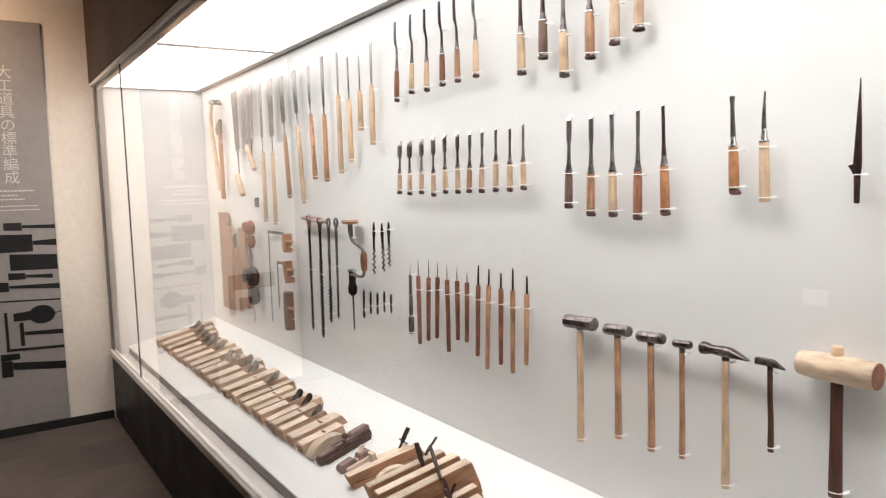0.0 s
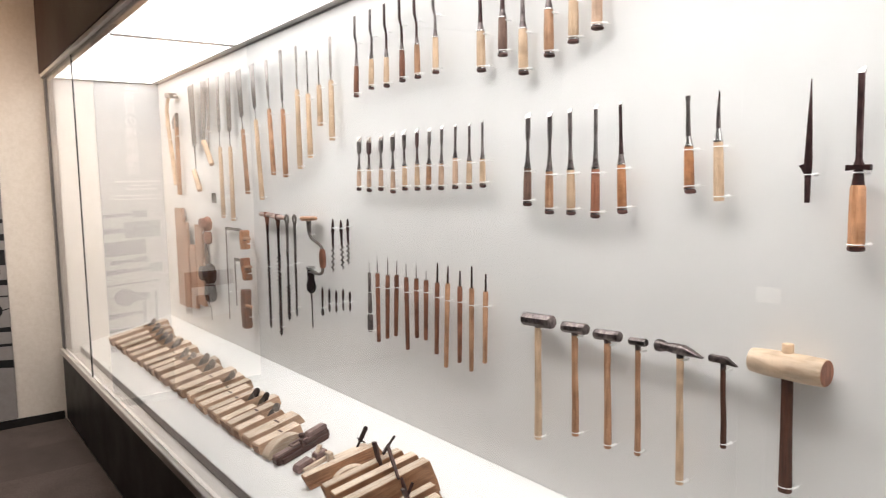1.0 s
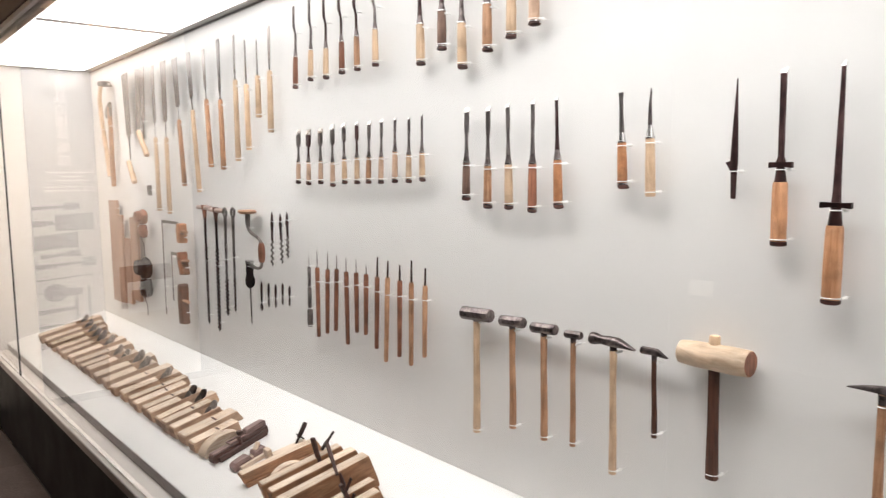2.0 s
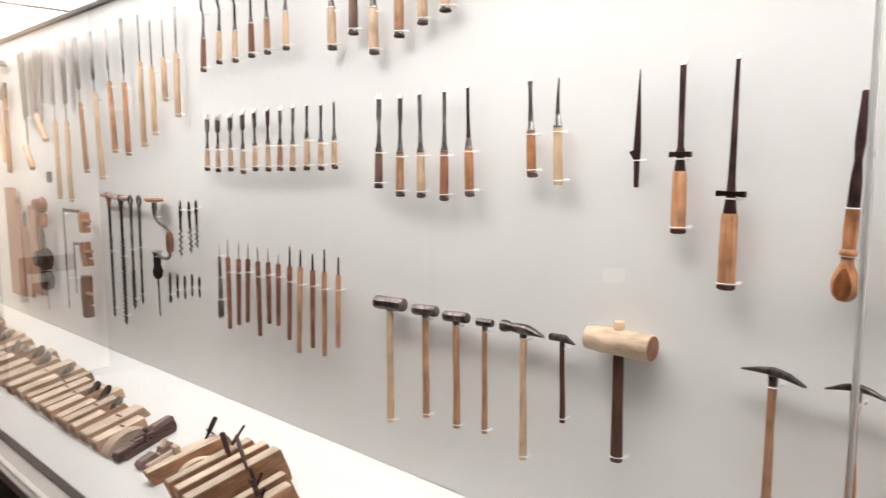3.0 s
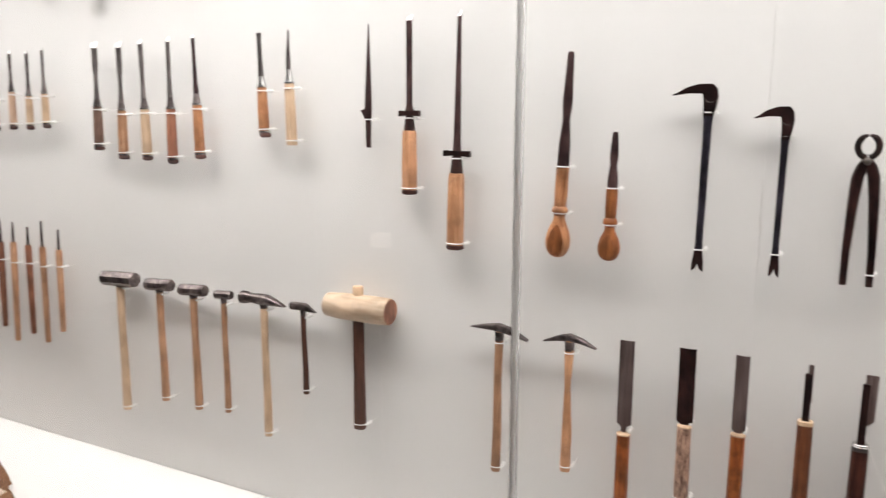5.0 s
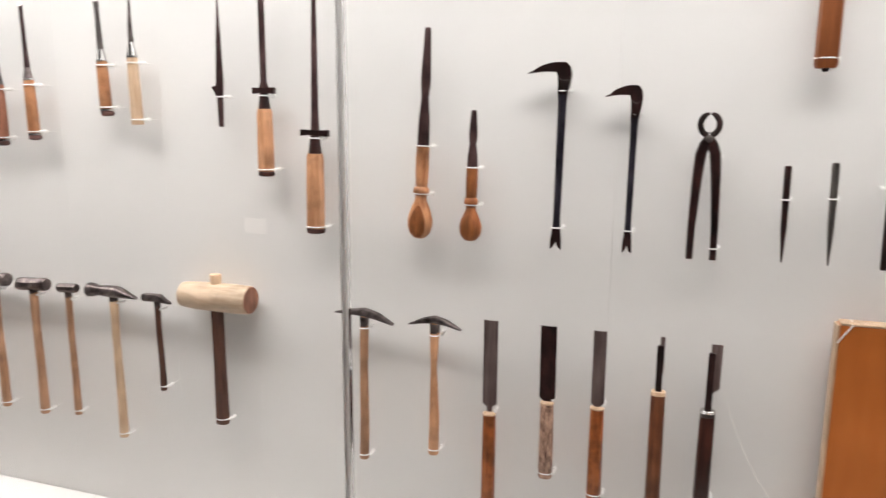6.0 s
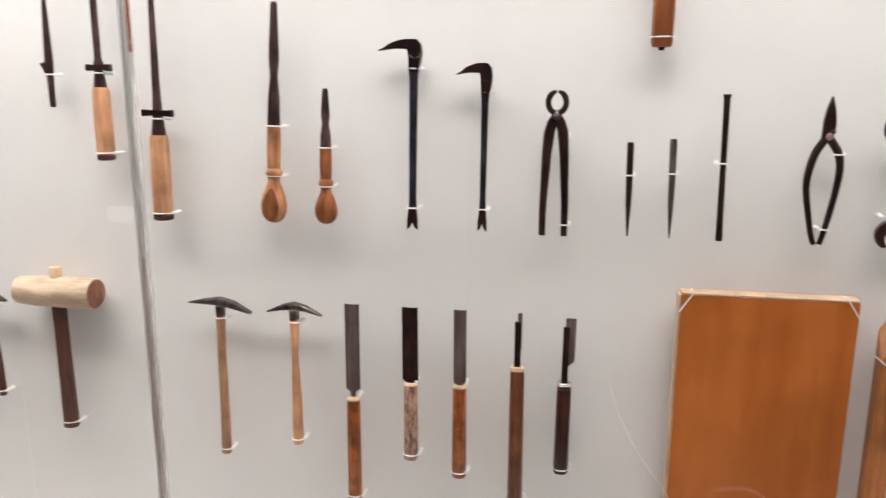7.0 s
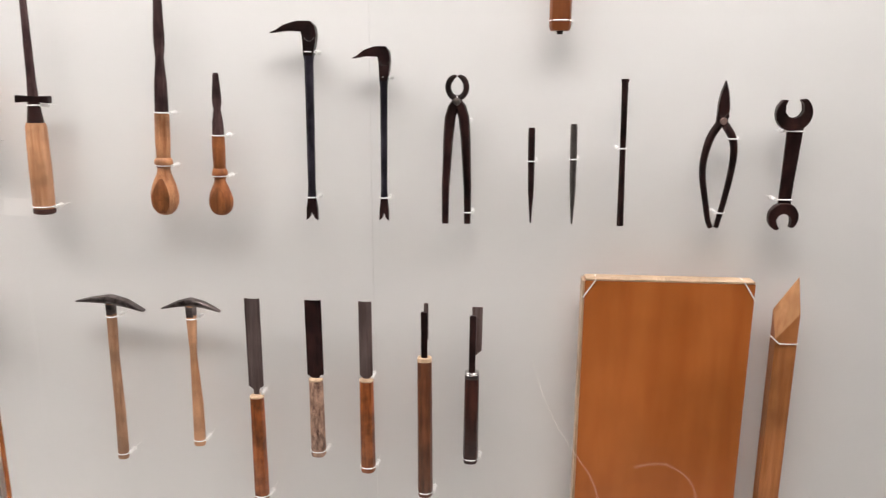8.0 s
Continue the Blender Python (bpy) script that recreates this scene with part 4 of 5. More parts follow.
# ---- small framed saws below the screwdrivers ----
def pad_saw(x, z, L, Lh, bw, lean, wood, mat, label, tang=True):
    t = thing("hand_saw", x, TOOL_Y, z, lean, label, "saw", "short hand saws in a row")
    r = 0.0128
    sp("handle", loft([(0, r * 0.85, r * 0.75), (0.003, r * 0.98, r * 0.85), (Lh * 0.5, r * 0.95, r * 0.85), (Lh - 0.003, r * 0.9, r * 0.8), (Lh, r * 0.8, r * 0.72)], 12, 2.8), wood, t)
    sp("ferrule", loft([(Lh - 0.001, r * 0.97, r * 0.87), (Lh + 0.0012, r * 0.95, r * 0.85), (Lh + 0.003, r * 0.7, r * 0.6)], 14, 2.4), PALE, t, "pale collar")
    b0 = Lh + (0.014 if tang else 0.003)
    part("blade", slab([(-bw * 0.35, b0 - 0.010), (bw * 0.35, b0 - 0.010), (bw * 0.38, b0), (bw, b0 + 0.006), (bw * 0.98, L), (bw * 0.4, L - 0.0015), (-bw * 0.4, L - 0.0015), (-bw, L), (-bw, b0 + 0.006), (-bw * 0.38, b0)], -0.0012, 0.0012, 0.0003), mat, t, "rectangular steel blade")
    hold(t, 0.010, r * 1.0, r * 0.86, side=1, ring=True)
    hold(t, Lh + 0.006, 0.008, 0.004, ring=False)


pad_saw(-0.015, 0.883, 0.371, 0.196, 0.0130, 0.2, HONEY, BLADE, "short saw with grey rectangular blade and orange handle")
pad_saw(0.090, 0.974, 0.280, 0.140, 0.0140, -0.2, BARK, IRON, "short saw with dark blade and bark covered handle", False)
pad_saw(0.176, 0.948, 0.306, 0.168, 0.0110, 0.0, HONEY, BLADE, "short saw with narrow grey blade and mottled handle", False)


def clamp_saw(x, z, L, Lh, lean, wood, label, wide):
    t = thing("keyhole_saw", x, TOOL_Y, z, lean, label, "saw", "keyhole saws in a row")
    r = 0.0128
    sp("handle", loft([(0, r * 0.85, r * 0.8), (0.003, r, r * 0.9), (Lh * 0.5, r * 0.96, r * 0.86), (Lh - 0.002, r * 0.92, r * 0.85), (Lh, r * 0.8, r * 0.75)], 12, 3), wood, t)
    sp("ferrule", loft([(Lh - 0.003, r * 0.96, r * 0.88), (Lh + 0.003, r * 0.9, r * 0.8)], 12, 3), PALE if not wide else STEEL, t)
    part("blade_back", box(-0.0055, 0.005, -0.003, 0.001, Lh, L - 0.014, 0.0006), IRON, t, "black blade back")
    if wide:
        part("blade", slab([(0.001, Lh + 0.015), (0.004, Lh + 0.035), (0.015, Lh + 0.045), (0.0155, L), (-0.002, L)], 0.0012, 0.003, 0.0003), BLADE, t)
    else:
        part("blade", slab([(0.000, Lh + 0.03), (0.0065, Lh + 0.034), (0.0065, L), (-0.001, L)], 0.0012, 0.003, 0.0003), BLADE, t)
    hold(t, 0.008, r, r * 0.9)
    if wide:
        for zz in (0.004, 0.0075):
            sp("ring", loft([(Lh + zz - 0.0008, r * 0.9, r * 0.8), (Lh + zz, r * 0.95, r * 0.85), (Lh + zz + 0.0008, r * 0.9, r * 0.8)], 14), BRIGHT, t, "bright steel ring")


clamp_saw(0.275, 0.907, 0.346, 0.250, -0.2, TEAK, "narrow keyhole saw with long brown handle", False)
clamp_saw(0.352, 0.974, 0.275, 0.156, 0.4, EBON, "keyhole saw with twin blade and dark handle", True)

# handle of a tool that hangs higher up
t = thing("large_tool_handle", 0.4755, TOOL_Y, 1.675, 0, "red brown rounded wooden tool handle", "tool handle")
sp("handle", loft([(0.003, 0.0135, 0.012), (0.008, 0.0158, 0.0138), (0.06, 0.0160, 0.014), (0.2, 0.0150, 0.013), (0.24, 0.012, 0.011)], 12, 3), surface("red_handle", (0.17, 0.045, 0.014), (0.30, 0.10, 0.035), ALONG_Z, 26, 0.4, spread=0), t)
sp("stud", loft([(-0.002, 0.004, 0.004), (0.004, 0.006, 0.006)], 10), IRON, t)
hold(t, 0.017, 0.0162, 0.014)
hold(t, 0.20, 0.0155, 0.014)

# ---- board and stake that stand on the deck ----
deck_z = lambda y: 0.583 + (y - 0.735) * 0.2239
t = thing("stained_board", 0.658, 1.32, deck_z(1.333), 0, "orange brown stained wooden board standing upright", "board")
part("board", box(-0.1295, 0.1295, -0.014, 0.013, -0.002, 1.3022 - deck_z(1.333), 0.0004), STAIN, t)
part("top_edge", box(-0.1290, 0.1290, -0.0145, 0.0125, 1.3025 - deck_z(1.333), 1.3065 - deck_z(1.333), 0.001), PALE, t, "pale bare top edge")
part("side_edge", box(-0.1335, -0.1300, -0.0135, 0.0125, 0.0, 1.3025 - deck_z(1.333), 0.0008), PALE, t, "pale bare side edge")
for s in (-1, 1):
    zt = 1.3055 - deck_z(1.333)
    sp("tie", tube([(s * 0.131, 0.010, zt - 0.030), (s * 0.1315, -0.015, zt - 0.030), (s * 0.113, -0.0155, zt - 0.001), (s * 0.112, 0.010, zt + 0.0012)], 0.0011, 5), NYLON, t, "white nylon tie")
STAKE = surface("stake_wood", (0.36, 0.12, 0.034), (0.60, 0.235, 0.085), ALONG_Z, 18, 0.42, spread=0, stain=0.4, stain_scale=9)
t = thing("wooden_stake", 0.8425, 1.318, deck_z(1.318), 0, "square pointed wooden marking stake", "stake")
H = 1.312 - deck_z(1.318)
st = bmesh.new()
pr = [(-0.0155, -0.010), (0.0155, -0.010), (0.0155, 0.012), (-0.0155, 0.012)]
lo = [st.verts.new((x, y, 0)) for x, y in pr]
hi = [st.verts.new(p) for p in ((-0.0165, -0.010, H - 0.098), (0.0170, -0.010, H - 0.055), (0.0170, 0.012, H - 0.03), (-0.0165, 0.012, H - 0.055))]
tip = st.verts.new((0.0155, 0.006, H))
for i in range(4):
    st.faces.new((lo[i], lo[(i + 1) % 4], hi[(i + 1) % 4], hi[i]))
    st.faces.new((hi[i], hi[(i + 1) % 4], tip))
st.faces.new(lo[::-1])
stake = part("stake", st, STAKE, t)
stake.data.materials.append(surface("fresh_cut_wood", (0.46, 0.20, 0.085), (0.68, 0.36, 0.18), ALONG_Z, 18, 0.45, spread=0, stain=0.3, stain_scale=9))
for face in stake.data.polygons:
    if face.center.z > H - 0.08 and face.normal.y < -0.2:
        face.material_index = 1
sp("tie", tube([(-0.0175, 0.010, H - 0.098), (-0.0175, -0.0105, H - 0.098), (-0.010, -0.0115, H - 0.1045), (0.0178, -0.0115, H - 0.1045), (0.0180, 0.010, H - 0.1045)], 0.0011, 5), NYLON, t, "white nylon tie")


# ---- saws at the far end ----
def long_saw(x, z, lean, L, Lh, w0, w1, r, wood, mat, label):
    """A pull saw with its blade upwards and a long straight handle."""
    t = thing("pull_saw", x, TOOL_Y, z, lean, label, "saw", "pull saws on the wall")
    sp("handle", loft([(0, r * 0.9, r * 0.85), (0.004, r * 1.08, r), (Lh * 0.4, r, r * 0.92), (Lh - 0.004, r * 0.92, r * 0.85), (Lh, r * 0.75, r * 0.7)], 12, 2.4), wood, t)
    B = L - Lh
    neck = B * (0.2 if w0 > 0.012 else 0.12)
    part("blade", slab([(-0.004, Lh - 0.004), (0.004, Lh - 0.004), (0.005, Lh + neck), (w0, Lh + neck + 0.01), (w1, L), (-w1, L), (-w0, Lh + neck + 0.01), (-0.005, Lh + neck)], -0.0011, 0.0011, 0.0003), mat, t, "steel saw blade")
    hold(t, 0.012, r * 1.05, r)
    hold(t, Lh * 0.92, r * 0.95, r * 0.9, ring=False)


saws = ((-3.887, 1.467, -0.2, 0.791, 0.404, 0.022, 0.026), (-3.733, 1.455, 0.6, 0.806, 0.408, 0.030, 0.040), (-3.502, 1.604, -5.3, 0.652, 0.340, 0.028, 0.036), (-3.312, 1.574, -5.5, 0.685, 0.405, 0.022, 0.030),
        (-3.155, 1.695, -4.2, 0.555, 0.321, 0.013, 0.020), (-3.017, 1.681, -0.7, 0.589, 0.319, 0.012, 0.018), (-2.858, 1.716, 0.1, 0.547, 0.355, 0.008, 0.010), (-2.749, 1.761, -0.1, 0.464, 0.279, 0.006, 0.006),
        (-2.643, 1.893, 0.2, 0.319, 0.172, 0.005, 0.004), (-2.540, 1.825, 1.4, 0.422, 0.248, 0.009, 0.011))
for (x, z, lean, L, Lh, w0, w1), wood in zip(saws, (CANE, CANE, TAN, CANE, TAN, TAN, CANE, PALE, PALE, CANE)):
    long_saw(x, z, lean, L, Lh, w0, w1, 0.0125, wood, SHEET, "pull saw with long straight wooden handle")

t = thing("rip_saw", -4.322, TOOL_Y, 1.62, -4, "large rip saw with angled pale wooden handle", "saw")
part("blade", slab([(-0.008, 0.14), (0.006, 0.14), (0.012, 0.27), (0.045, 0.285), (0.060, 0.650), (-0.052, 0.650), (-0.040, 0.285), (-0.010, 0.27)], -0.0012, 0.0012, 0.0003), SHEET, t)
sp("handle", loft([(0, 0.016, 0.015), (0.004, 0.019, 0.017), (0.15, 0.0165, 0.015), (0.155, 0.012, 0.012)], 12, 2, pose(0.07, -0.01, 0.0, 0, -32, 0)), PALE, t)
hold(t, 0.285, 0.04, 0.003)
t = thing("rip_saw", -4.205, TOOL_Y + 0.012, 1.884, 6, "broad rip saw blade of grey steel", "saw")
part("blade", slab([(-0.02, 0.0), (0.02, 0.0), (0.034, 0.05), (0.045, 0.388), (-0.045, 0.388), (-0.034, 0.05)], -0.0012, 0.0012, 0.0003), SHEET, t)
hold(t, 0.05, 0.033, 0.003)
t = thing("frame_saw", -4.085, TOOL_Y, 1.775, 4, "narrow saw with an angled round handle", "saw")
part("blade", slab([(-0.005, 0.0), (0.005, 0.0), (0.006, 0.19), (0.026, 0.2), (0.030, 0.499), (-0.030, 0.499), (-0.026, 0.2), (-0.006, 0.19)], -0.0012, 0.0012, 0.0003), SHEET, t)
sp("handle", loft([(0, 0.0135, 0.0135), (0.004, 0.016, 0.016), (0.185, 0.015, 0.015), (0.19, 0.011, 0.011)], 12, 2, pose(0.085, -0.014, 0.006, 0, -46, 0)), PALE, t)
hold(t, 0.195, 0.012, 0.003)

# adze and axe beside the end wall
t = thing("adze", -4.76, TOOL_Y, 1.665, 0, "adze with a curved pale handle and hooked iron", "adze")
sp("handle", tube([(0.0, 0, 0), (-0.03, 0, 0.12), (-0.075, 0, 0.26), (-0.115, 0, 0.40), (-0.125, 0, 0.50), (-0.095, 0, 0.565), (-0.04, 0, 0.59)], [0.015, 0.015, 0.014, 0.014, 0.013, 0.012, 0.011], 10), PALE, t)
part("head", slab([(-0.05, 0.575), (0.0, 0.580), (0.055, 0.560), (0.06, 0.566), (0.004, 0.602), (-0.05, 0.606)], -0.03, 0.03, 0.002), SHEET, t, "hooked pale steel blade")
hold(t, 0.30, 0.02, 0.015, -0.085)
hold(t, 0.58, 0.02, 0.015, 0.03, 1, False)
t = thing("axe", -4.695, TOOL_Y, 1.600, 1, "axe with a long tan wooden handle", "axe")
sp("handle", loft([(0, 0.014, 0.012), (0.004, 0.016, 0.014), (0.25, 0.0145, 0.013), (0.5, 0.0155, 0.013)], 10, 3), TAN, t)
part("head", slab([(-0.06, 0.43), (0.020, 0.44), (0.022, 0.53), (-0.05, 0.50), (-0.075, 0.47)], -0.010, 0.010, 0.002), STEEL, t, "grey iron head")
hold(t, 0.38, 0.016, 0.014)

for x, z, w, h, y in ((-4.765, 0.850, 0.085, 0.660, 0.012), (-4.620, 0.860, 0.045, 0.560, 0.004), (-4.515, 0.862, 0.052, 0.415, 0.012), (-4.345, 0.905, 0.066, 0.508, 0.002)):
    t = thing("straightedge_board", x, TOOL_Y + y, z, 0, "flat brown wooden straightedge hanging on the wall", "straightedge", "wooden straightedges at the far end")
    part("board", box(-w, w, -0.008, 0.008, 0, h, 0.0015), STRAIGHT, t)
    hold(t, h - 0.05, w, 0.008, 0, 1, False)
    hold(t, 0.05, w, 0.008, 0, 1, False)
t = thing("steel_gauge", -4.035, TOOL_Y, 1.550, 0, "small square steel gauge", "gauge")
part("frame", joined(box(-0.03, 0.03, -0.004, 0.004, 0, 0.014, 0.001), box(-0.03, -0.014, -0.004, 0.004, 0.015, 0.058, 0.001), box(0.006, 0.026, -0.006, 0.006, 0.015, 0.058, 0.001)), STEEL, t)
hold(t, 0.03, 0.03, 0.004, ring=False)


def square(x, z, w, h):
    t = thing("carpenter_square", x, TOOL_Y + 0.018, z, 0.5, "thin steel carpenter's square", "square", "carpenter's squares")
    part("blade", slab([(0, 0), (0.016, 0), (0.016, h - 0.016), (w, h - 0.016), (w, h), (0, h)], -0.001, 0.001, 0.0002), STEEL, t)
    hold(t, h * 0.3, 0.010, 0.003, 0.008)
    hold(t, h - 0.03, 0.010, 0.003, 0.008, 1, False)


square(-3.927, 0.875, 0.25, 0.54)
square(-3.802, 0.969, 0.13, 0.275)


def gourd(z0, s, mat, label):
    t = thing("ink_line_pot", -4.150, TOOL_Y - 0.01, z0, 0, label, "ink pot", "carpenter's ink line pots")
    sp("pool", loft([(0, 0.012 * s, 0.010 * s), (0.01 * s, 0.036 * s, 0.022 * s), (0.04 * s, 0.046 * s, 0.026 * s), (0.075 * s, 0.030 * s, 0.022 * s), (0.085 * s, 0.022 * s, 0.018 * s)], 16), mat, t)
    sp("body", loft([(0.083 * s, 0.020 * s, 0.018 * s), (0.105 * s, 0.046 * s, 0.026 * s), (0.14 * s, 0.050 * s, 0.026 * s, 0.004, 0), (0.165 * s, 0.028 * s, 0.02 * s, 0.006, 0), (0.178 * s, 0.006, 0.006, 0.008, 0)], 16), mat, t)
    sp("reel", loft([(-0.03 * s, 0.030 * s, 0.030 * s), (-0.024 * s, 0.033 * s, 0.033 * s), (0.024 * s, 0.033 * s, 0.033 * s), (0.03 * s, 0.030 * s, 0.030 * s)], 16, 2, pose(0, -0.015, 0.135 * s, 90)), mat, t, "line reel")
    sp("line", tube([(0.0, -0.012, 0.0), (0.001, 0, -0.05), (0.0, 0, -0.11)], 0.002, 5), IRON, t)
    hold(t, 0.084 * s, 0.022 * s, 0.018 * s)


gourd(1.301, 0.95, RED, "small reddish gourd shaped ink line pot")
gourd(0.950, 1.34, LACQUER, "large black gourd shaped ink line pot")


def marking_gauge(x, z, h, w, label, tilt, wood, slant=0.0):
    t = thing("marking_gauge", x, TOOL_Y - 0.012, z, tilt, label, "marking gauge", "wooden marking gauges")
    d = 0.024
    sp("fence", loft([(0, w * 0.70, d * 0.8, slant, 0), (0.005, w * 0.9, d, slant, 0), (h * 0.5, w, d, -0.006, 0), (h * 0.75, w * 0.98, d, -0.004 - slant, 0), (h - 0.006, w * 0.85, d, -slant, 0), (h, w * 0.65, d * 0.8, -slant, 0)], 14, 4), wood, t, "worn wooden fence")
    sp("beam", loft([(-0.05, 0.007, 0.008), (0.085, 0.0075, 0.0085), (0.087, 0.006, 0.007)], 8, 6, Matrix(((0, 0, 1, 0.01), (0, 1, 0, -0.010), (-1, 0, 0, h * 0.60), (0, 0, 0, 1)))), TAN, t, "sliding beam")
    sp("wedge", loft([(-0.034, 0.003, 0.006), (0.03, 0.005, 0.007)], 8, 6, pose(0.012, -0.012, h * 0.60 - 0.011, 0, 90)), BROWN, t, "dark locking wedge")
    hold(t, h * 0.3, w, 0.017, 0, 1, False)


marking_gauge(-3.545, 1.309, 0.102, 0.030, "small orange brown wooden marking gauge", 0, ORANGE)
marking_gauge(-3.538, 1.142, 0.121, 0.028, "orange brown marking gauge with slanting fence", -5, RUSSET, 0.008)
marking_gauge(-3.566, 0.879, 0.212, 0.036, "large red brown wooden marking gauge", 0, TEAK)


# ---- augers, brace and bits ----
def twist(z0, z1, r, turns, wire):
    n = int(turns * 10)
    return tube([(r * math.cos(2 * math.pi * turns * i / n), r * math.sin(2 * math.pi * turns * i / n), z0 + (z1 - z0) * i / n) for i in range(n + 1)], [wire * min(1, 0.3 + i / 6) for i in range(n + 1)], 6)


def auger(x, z, lean, L, r, spiral, ring):
    t = thing("auger", x, TOOL_Y, z, lean, "long iron auger with twisted bit", "auger", "long augers on the wall")
    sp("shank", loft([(L * spiral * 0.95, 0.0052, 0.0052), (L * 0.7, 0.0062, 0.0062), (L - 0.02, 0.0072, 0.0072)], 10), STEEL if ring else IRON, t)
    sp("twisted_bit", joined(twist(0.012, L * spiral, r * 0.5, L * spiral / 0.019, r * 0.36), loft([(0, 0.0006, 0.0006), (0.014, r * 0.4, r * 0.4), (L * spiral, r * 0.4, r * 0.4)], 8)), IRON, t)
    if ring:
        sp("eye", tube([(0.017 * math.cos(a), 0, L - 0.005 + 0.02 * math.sin(a)) for a in [2 * math.pi * i / 14 for i in range(14)]], 0.0055, 7, True), STEEL, t, "steel eye")
    else:
        sp("cross_grip", loft([(-0.085, 0.008, 0.008), (-0.08, 0.0105, 0.0105), (0, 0.0125, 0.0125), (0.08, 0.0105, 0.0105), (0.085, 0.008, 0.008)], 12, 2, Matrix(((0, 0, 1, 0), (0, 1, 0, 0), (-1, 0, 0, L), (0, 0, 0, 1)))), GREYED, t, "greyed wooden cross grip")
        sp("socket", loft([(L - 0.05, 0.008, 0.008), (L - 0.02, 0.011, 0.011), (L - 0.006, 0.014, 0.014), (L + 0.012, 0.0145, 0.0145), (L + 0.014, 0.011, 0.011)], 12), RED if r < 0.011 else BROWN, t, "dark wooden socket")
    if ring and r > 0.01:
        sp("collar", loft([(L * 0.66, 0.0068, 0.0068), (L * 0.665, 0.0082, 0.0082), (L * 0.69, 0.0082, 0.0082), (L * 0.695, 0.0068, 0.0068)], 12), BRIGHT, t, "bright steel collar")
    hold(t, L * 0.55, 0.007, 0.007)
    hold(t, 0.05, r, r, ring=False)


auger(-3.272, 0.917, 0.9, 0.583, 0.0105, 0.66, False)
auger(-3.147, 0.898, 1.6, 0.593, 0.0125, 0.68, False)
auger(-3.044, 0.988, 2.0, 0.500, 0.0120, 0.36, True)
auger(-2.957, 1.020, 1.9, 0.470, 0.0085, 0.34, True)

t = thing("hand_brace", -2.779, TOOL_Y - 0.006, 0.992, 0, "old hand brace with wooden head and crank grip", "brace")
sp("head", loft([(0, 0.030, 0.030), (0.004, 0.060, 0.030), (0.012, 0.066, 0.032), (0.018, 0.055, 0.028)], 20, 2, pose(-0.002, 0, 0.492)), TAN, t, "turned wooden head")
sp("frame", tube(*flowing([(0.0, 0, 0.492), (0.0, 0, 0.455), (0.006, 0, 0.43), (0.03, 0, 0.41), (0.09, 0, 0.392), (0.117, 0, 0.375), (0.121, 0, 0.33), (0.119, 0, 0.285), (0.11, 0, 0.266), (0.075, 0, 0.258), (0.02, 0, 0.264), (0.0, 0, 0.262)], [0.012, 0.011, 0.0085, 0.0075, 0.007, 0.007, 0.0065, 0.007, 0.007, 0.007, 0.009, 0.010], 3), 9), STEEL, t, "cranked steel frame")
sp("crank_grip", loft([(0.288, 0.011, 0.011), (0.30, 0.0140, 0.0140), (0.33, 0.0160, 0.0160), (0.36, 0.0140, 0.0140), (0.372, 0.010, 0.010)], 14, 2, pose(0.122, 0, 0)), RED, t, "wooden crank grip")
sp("chuck", loft([(0.165, 0.010, 0.010), (0.178, 0.020, 0.020), (0.20, 0.022, 0.022), (0.225, 0.015, 0.015), (0.245, 0.017, 0.017), (0.272, 0.015, 0.015), (0.278, 0.008, 0.008)], 14), LACQUER, t, "black chuck")
sp("chuck_collar", loft([(0.2715, 0.0155, 0.0155), (0.274, 0.0205, 0.0205), (0.284, 0.021, 0.021), (0.287, 0.016, 0.016)], 16), BRIGHT, t, "bright steel collar")
sp("bit", loft([(0, 0.001, 0.001), (0.012, 0.004, 0.003), (0.17, 0.0042, 0.004)], 8), STEEL, t)
hold(t, 0.262, 0.02, 0.014)
hold(t, 0.43, 0.012, 0.01, 0.006, 1, False)

for x, z, L, lean in ((-2.576, 1.266, 0.231, 3.5), (-2.488, 1.284, 0.210, -1.0), (-2.438, 1.309, 0.192, 1.5)):
    t = thing("brace_bit", x, TOOL_Y, z, lean, "twisted steel brace bit", "drill bit", "twisted brace bits")
    sp("twisted_bit", joined(twist(0.008, L * 0.5, 0.0050, 4.5, 0.0032), loft([(0, 0.0005, 0.0005), (0.01, 0.0020, 0.0020), (L * 0.5, 0.0020, 0.0020)], 7)), STEEL, t)
    sp("shank", loft([(L * 0.49, 0.0045, 0.0045), (L * 0.7, 0.005, 0.005), (L * 0.78, 0.0085, 0.007), (L * 0.9, 0.006, 0.005), (L, 0.0025, 0.0025)], 8, 3), IRON, t)
    hold(t, L * 0.84, 0.007, 0.006)
for x, z, L, w in ((-2.689, 1.062, 0.132, 0.011), (-2.622, 1.089, 0.104, 0.007), (-2.559, 1.095, 0.099, 0.007), (-2.497, 1.113, 0.093, 0.006), (-2.438, 1.116, 0.085, 0.006)):
    t = thing("centre_bit", x, TOOL_Y, z, 3, "small black centre bit", "drill bit", "small centre bits")
    part("spoon", slab([(-0.001, 0), (0.001, 0), (w, 0.012), (w * 0.9, 0.028), (0.003, 0.036), (-0.003, 0.036), (-w * 0.9, 0.028), (-w, 0.014)], -0.002, 0.002, 0.0004), IRON, t)
    sp("shank", loft([(0.035, 0.0035, 0.0035), (L * 0.7, 0.0065, 0.005), (L * 0.92, 0.005, 0.004), (L, 0.0015, 0.0015)], 8, 4), IRON, t)
    hold(t, 0.04, 0.005, 0.004)


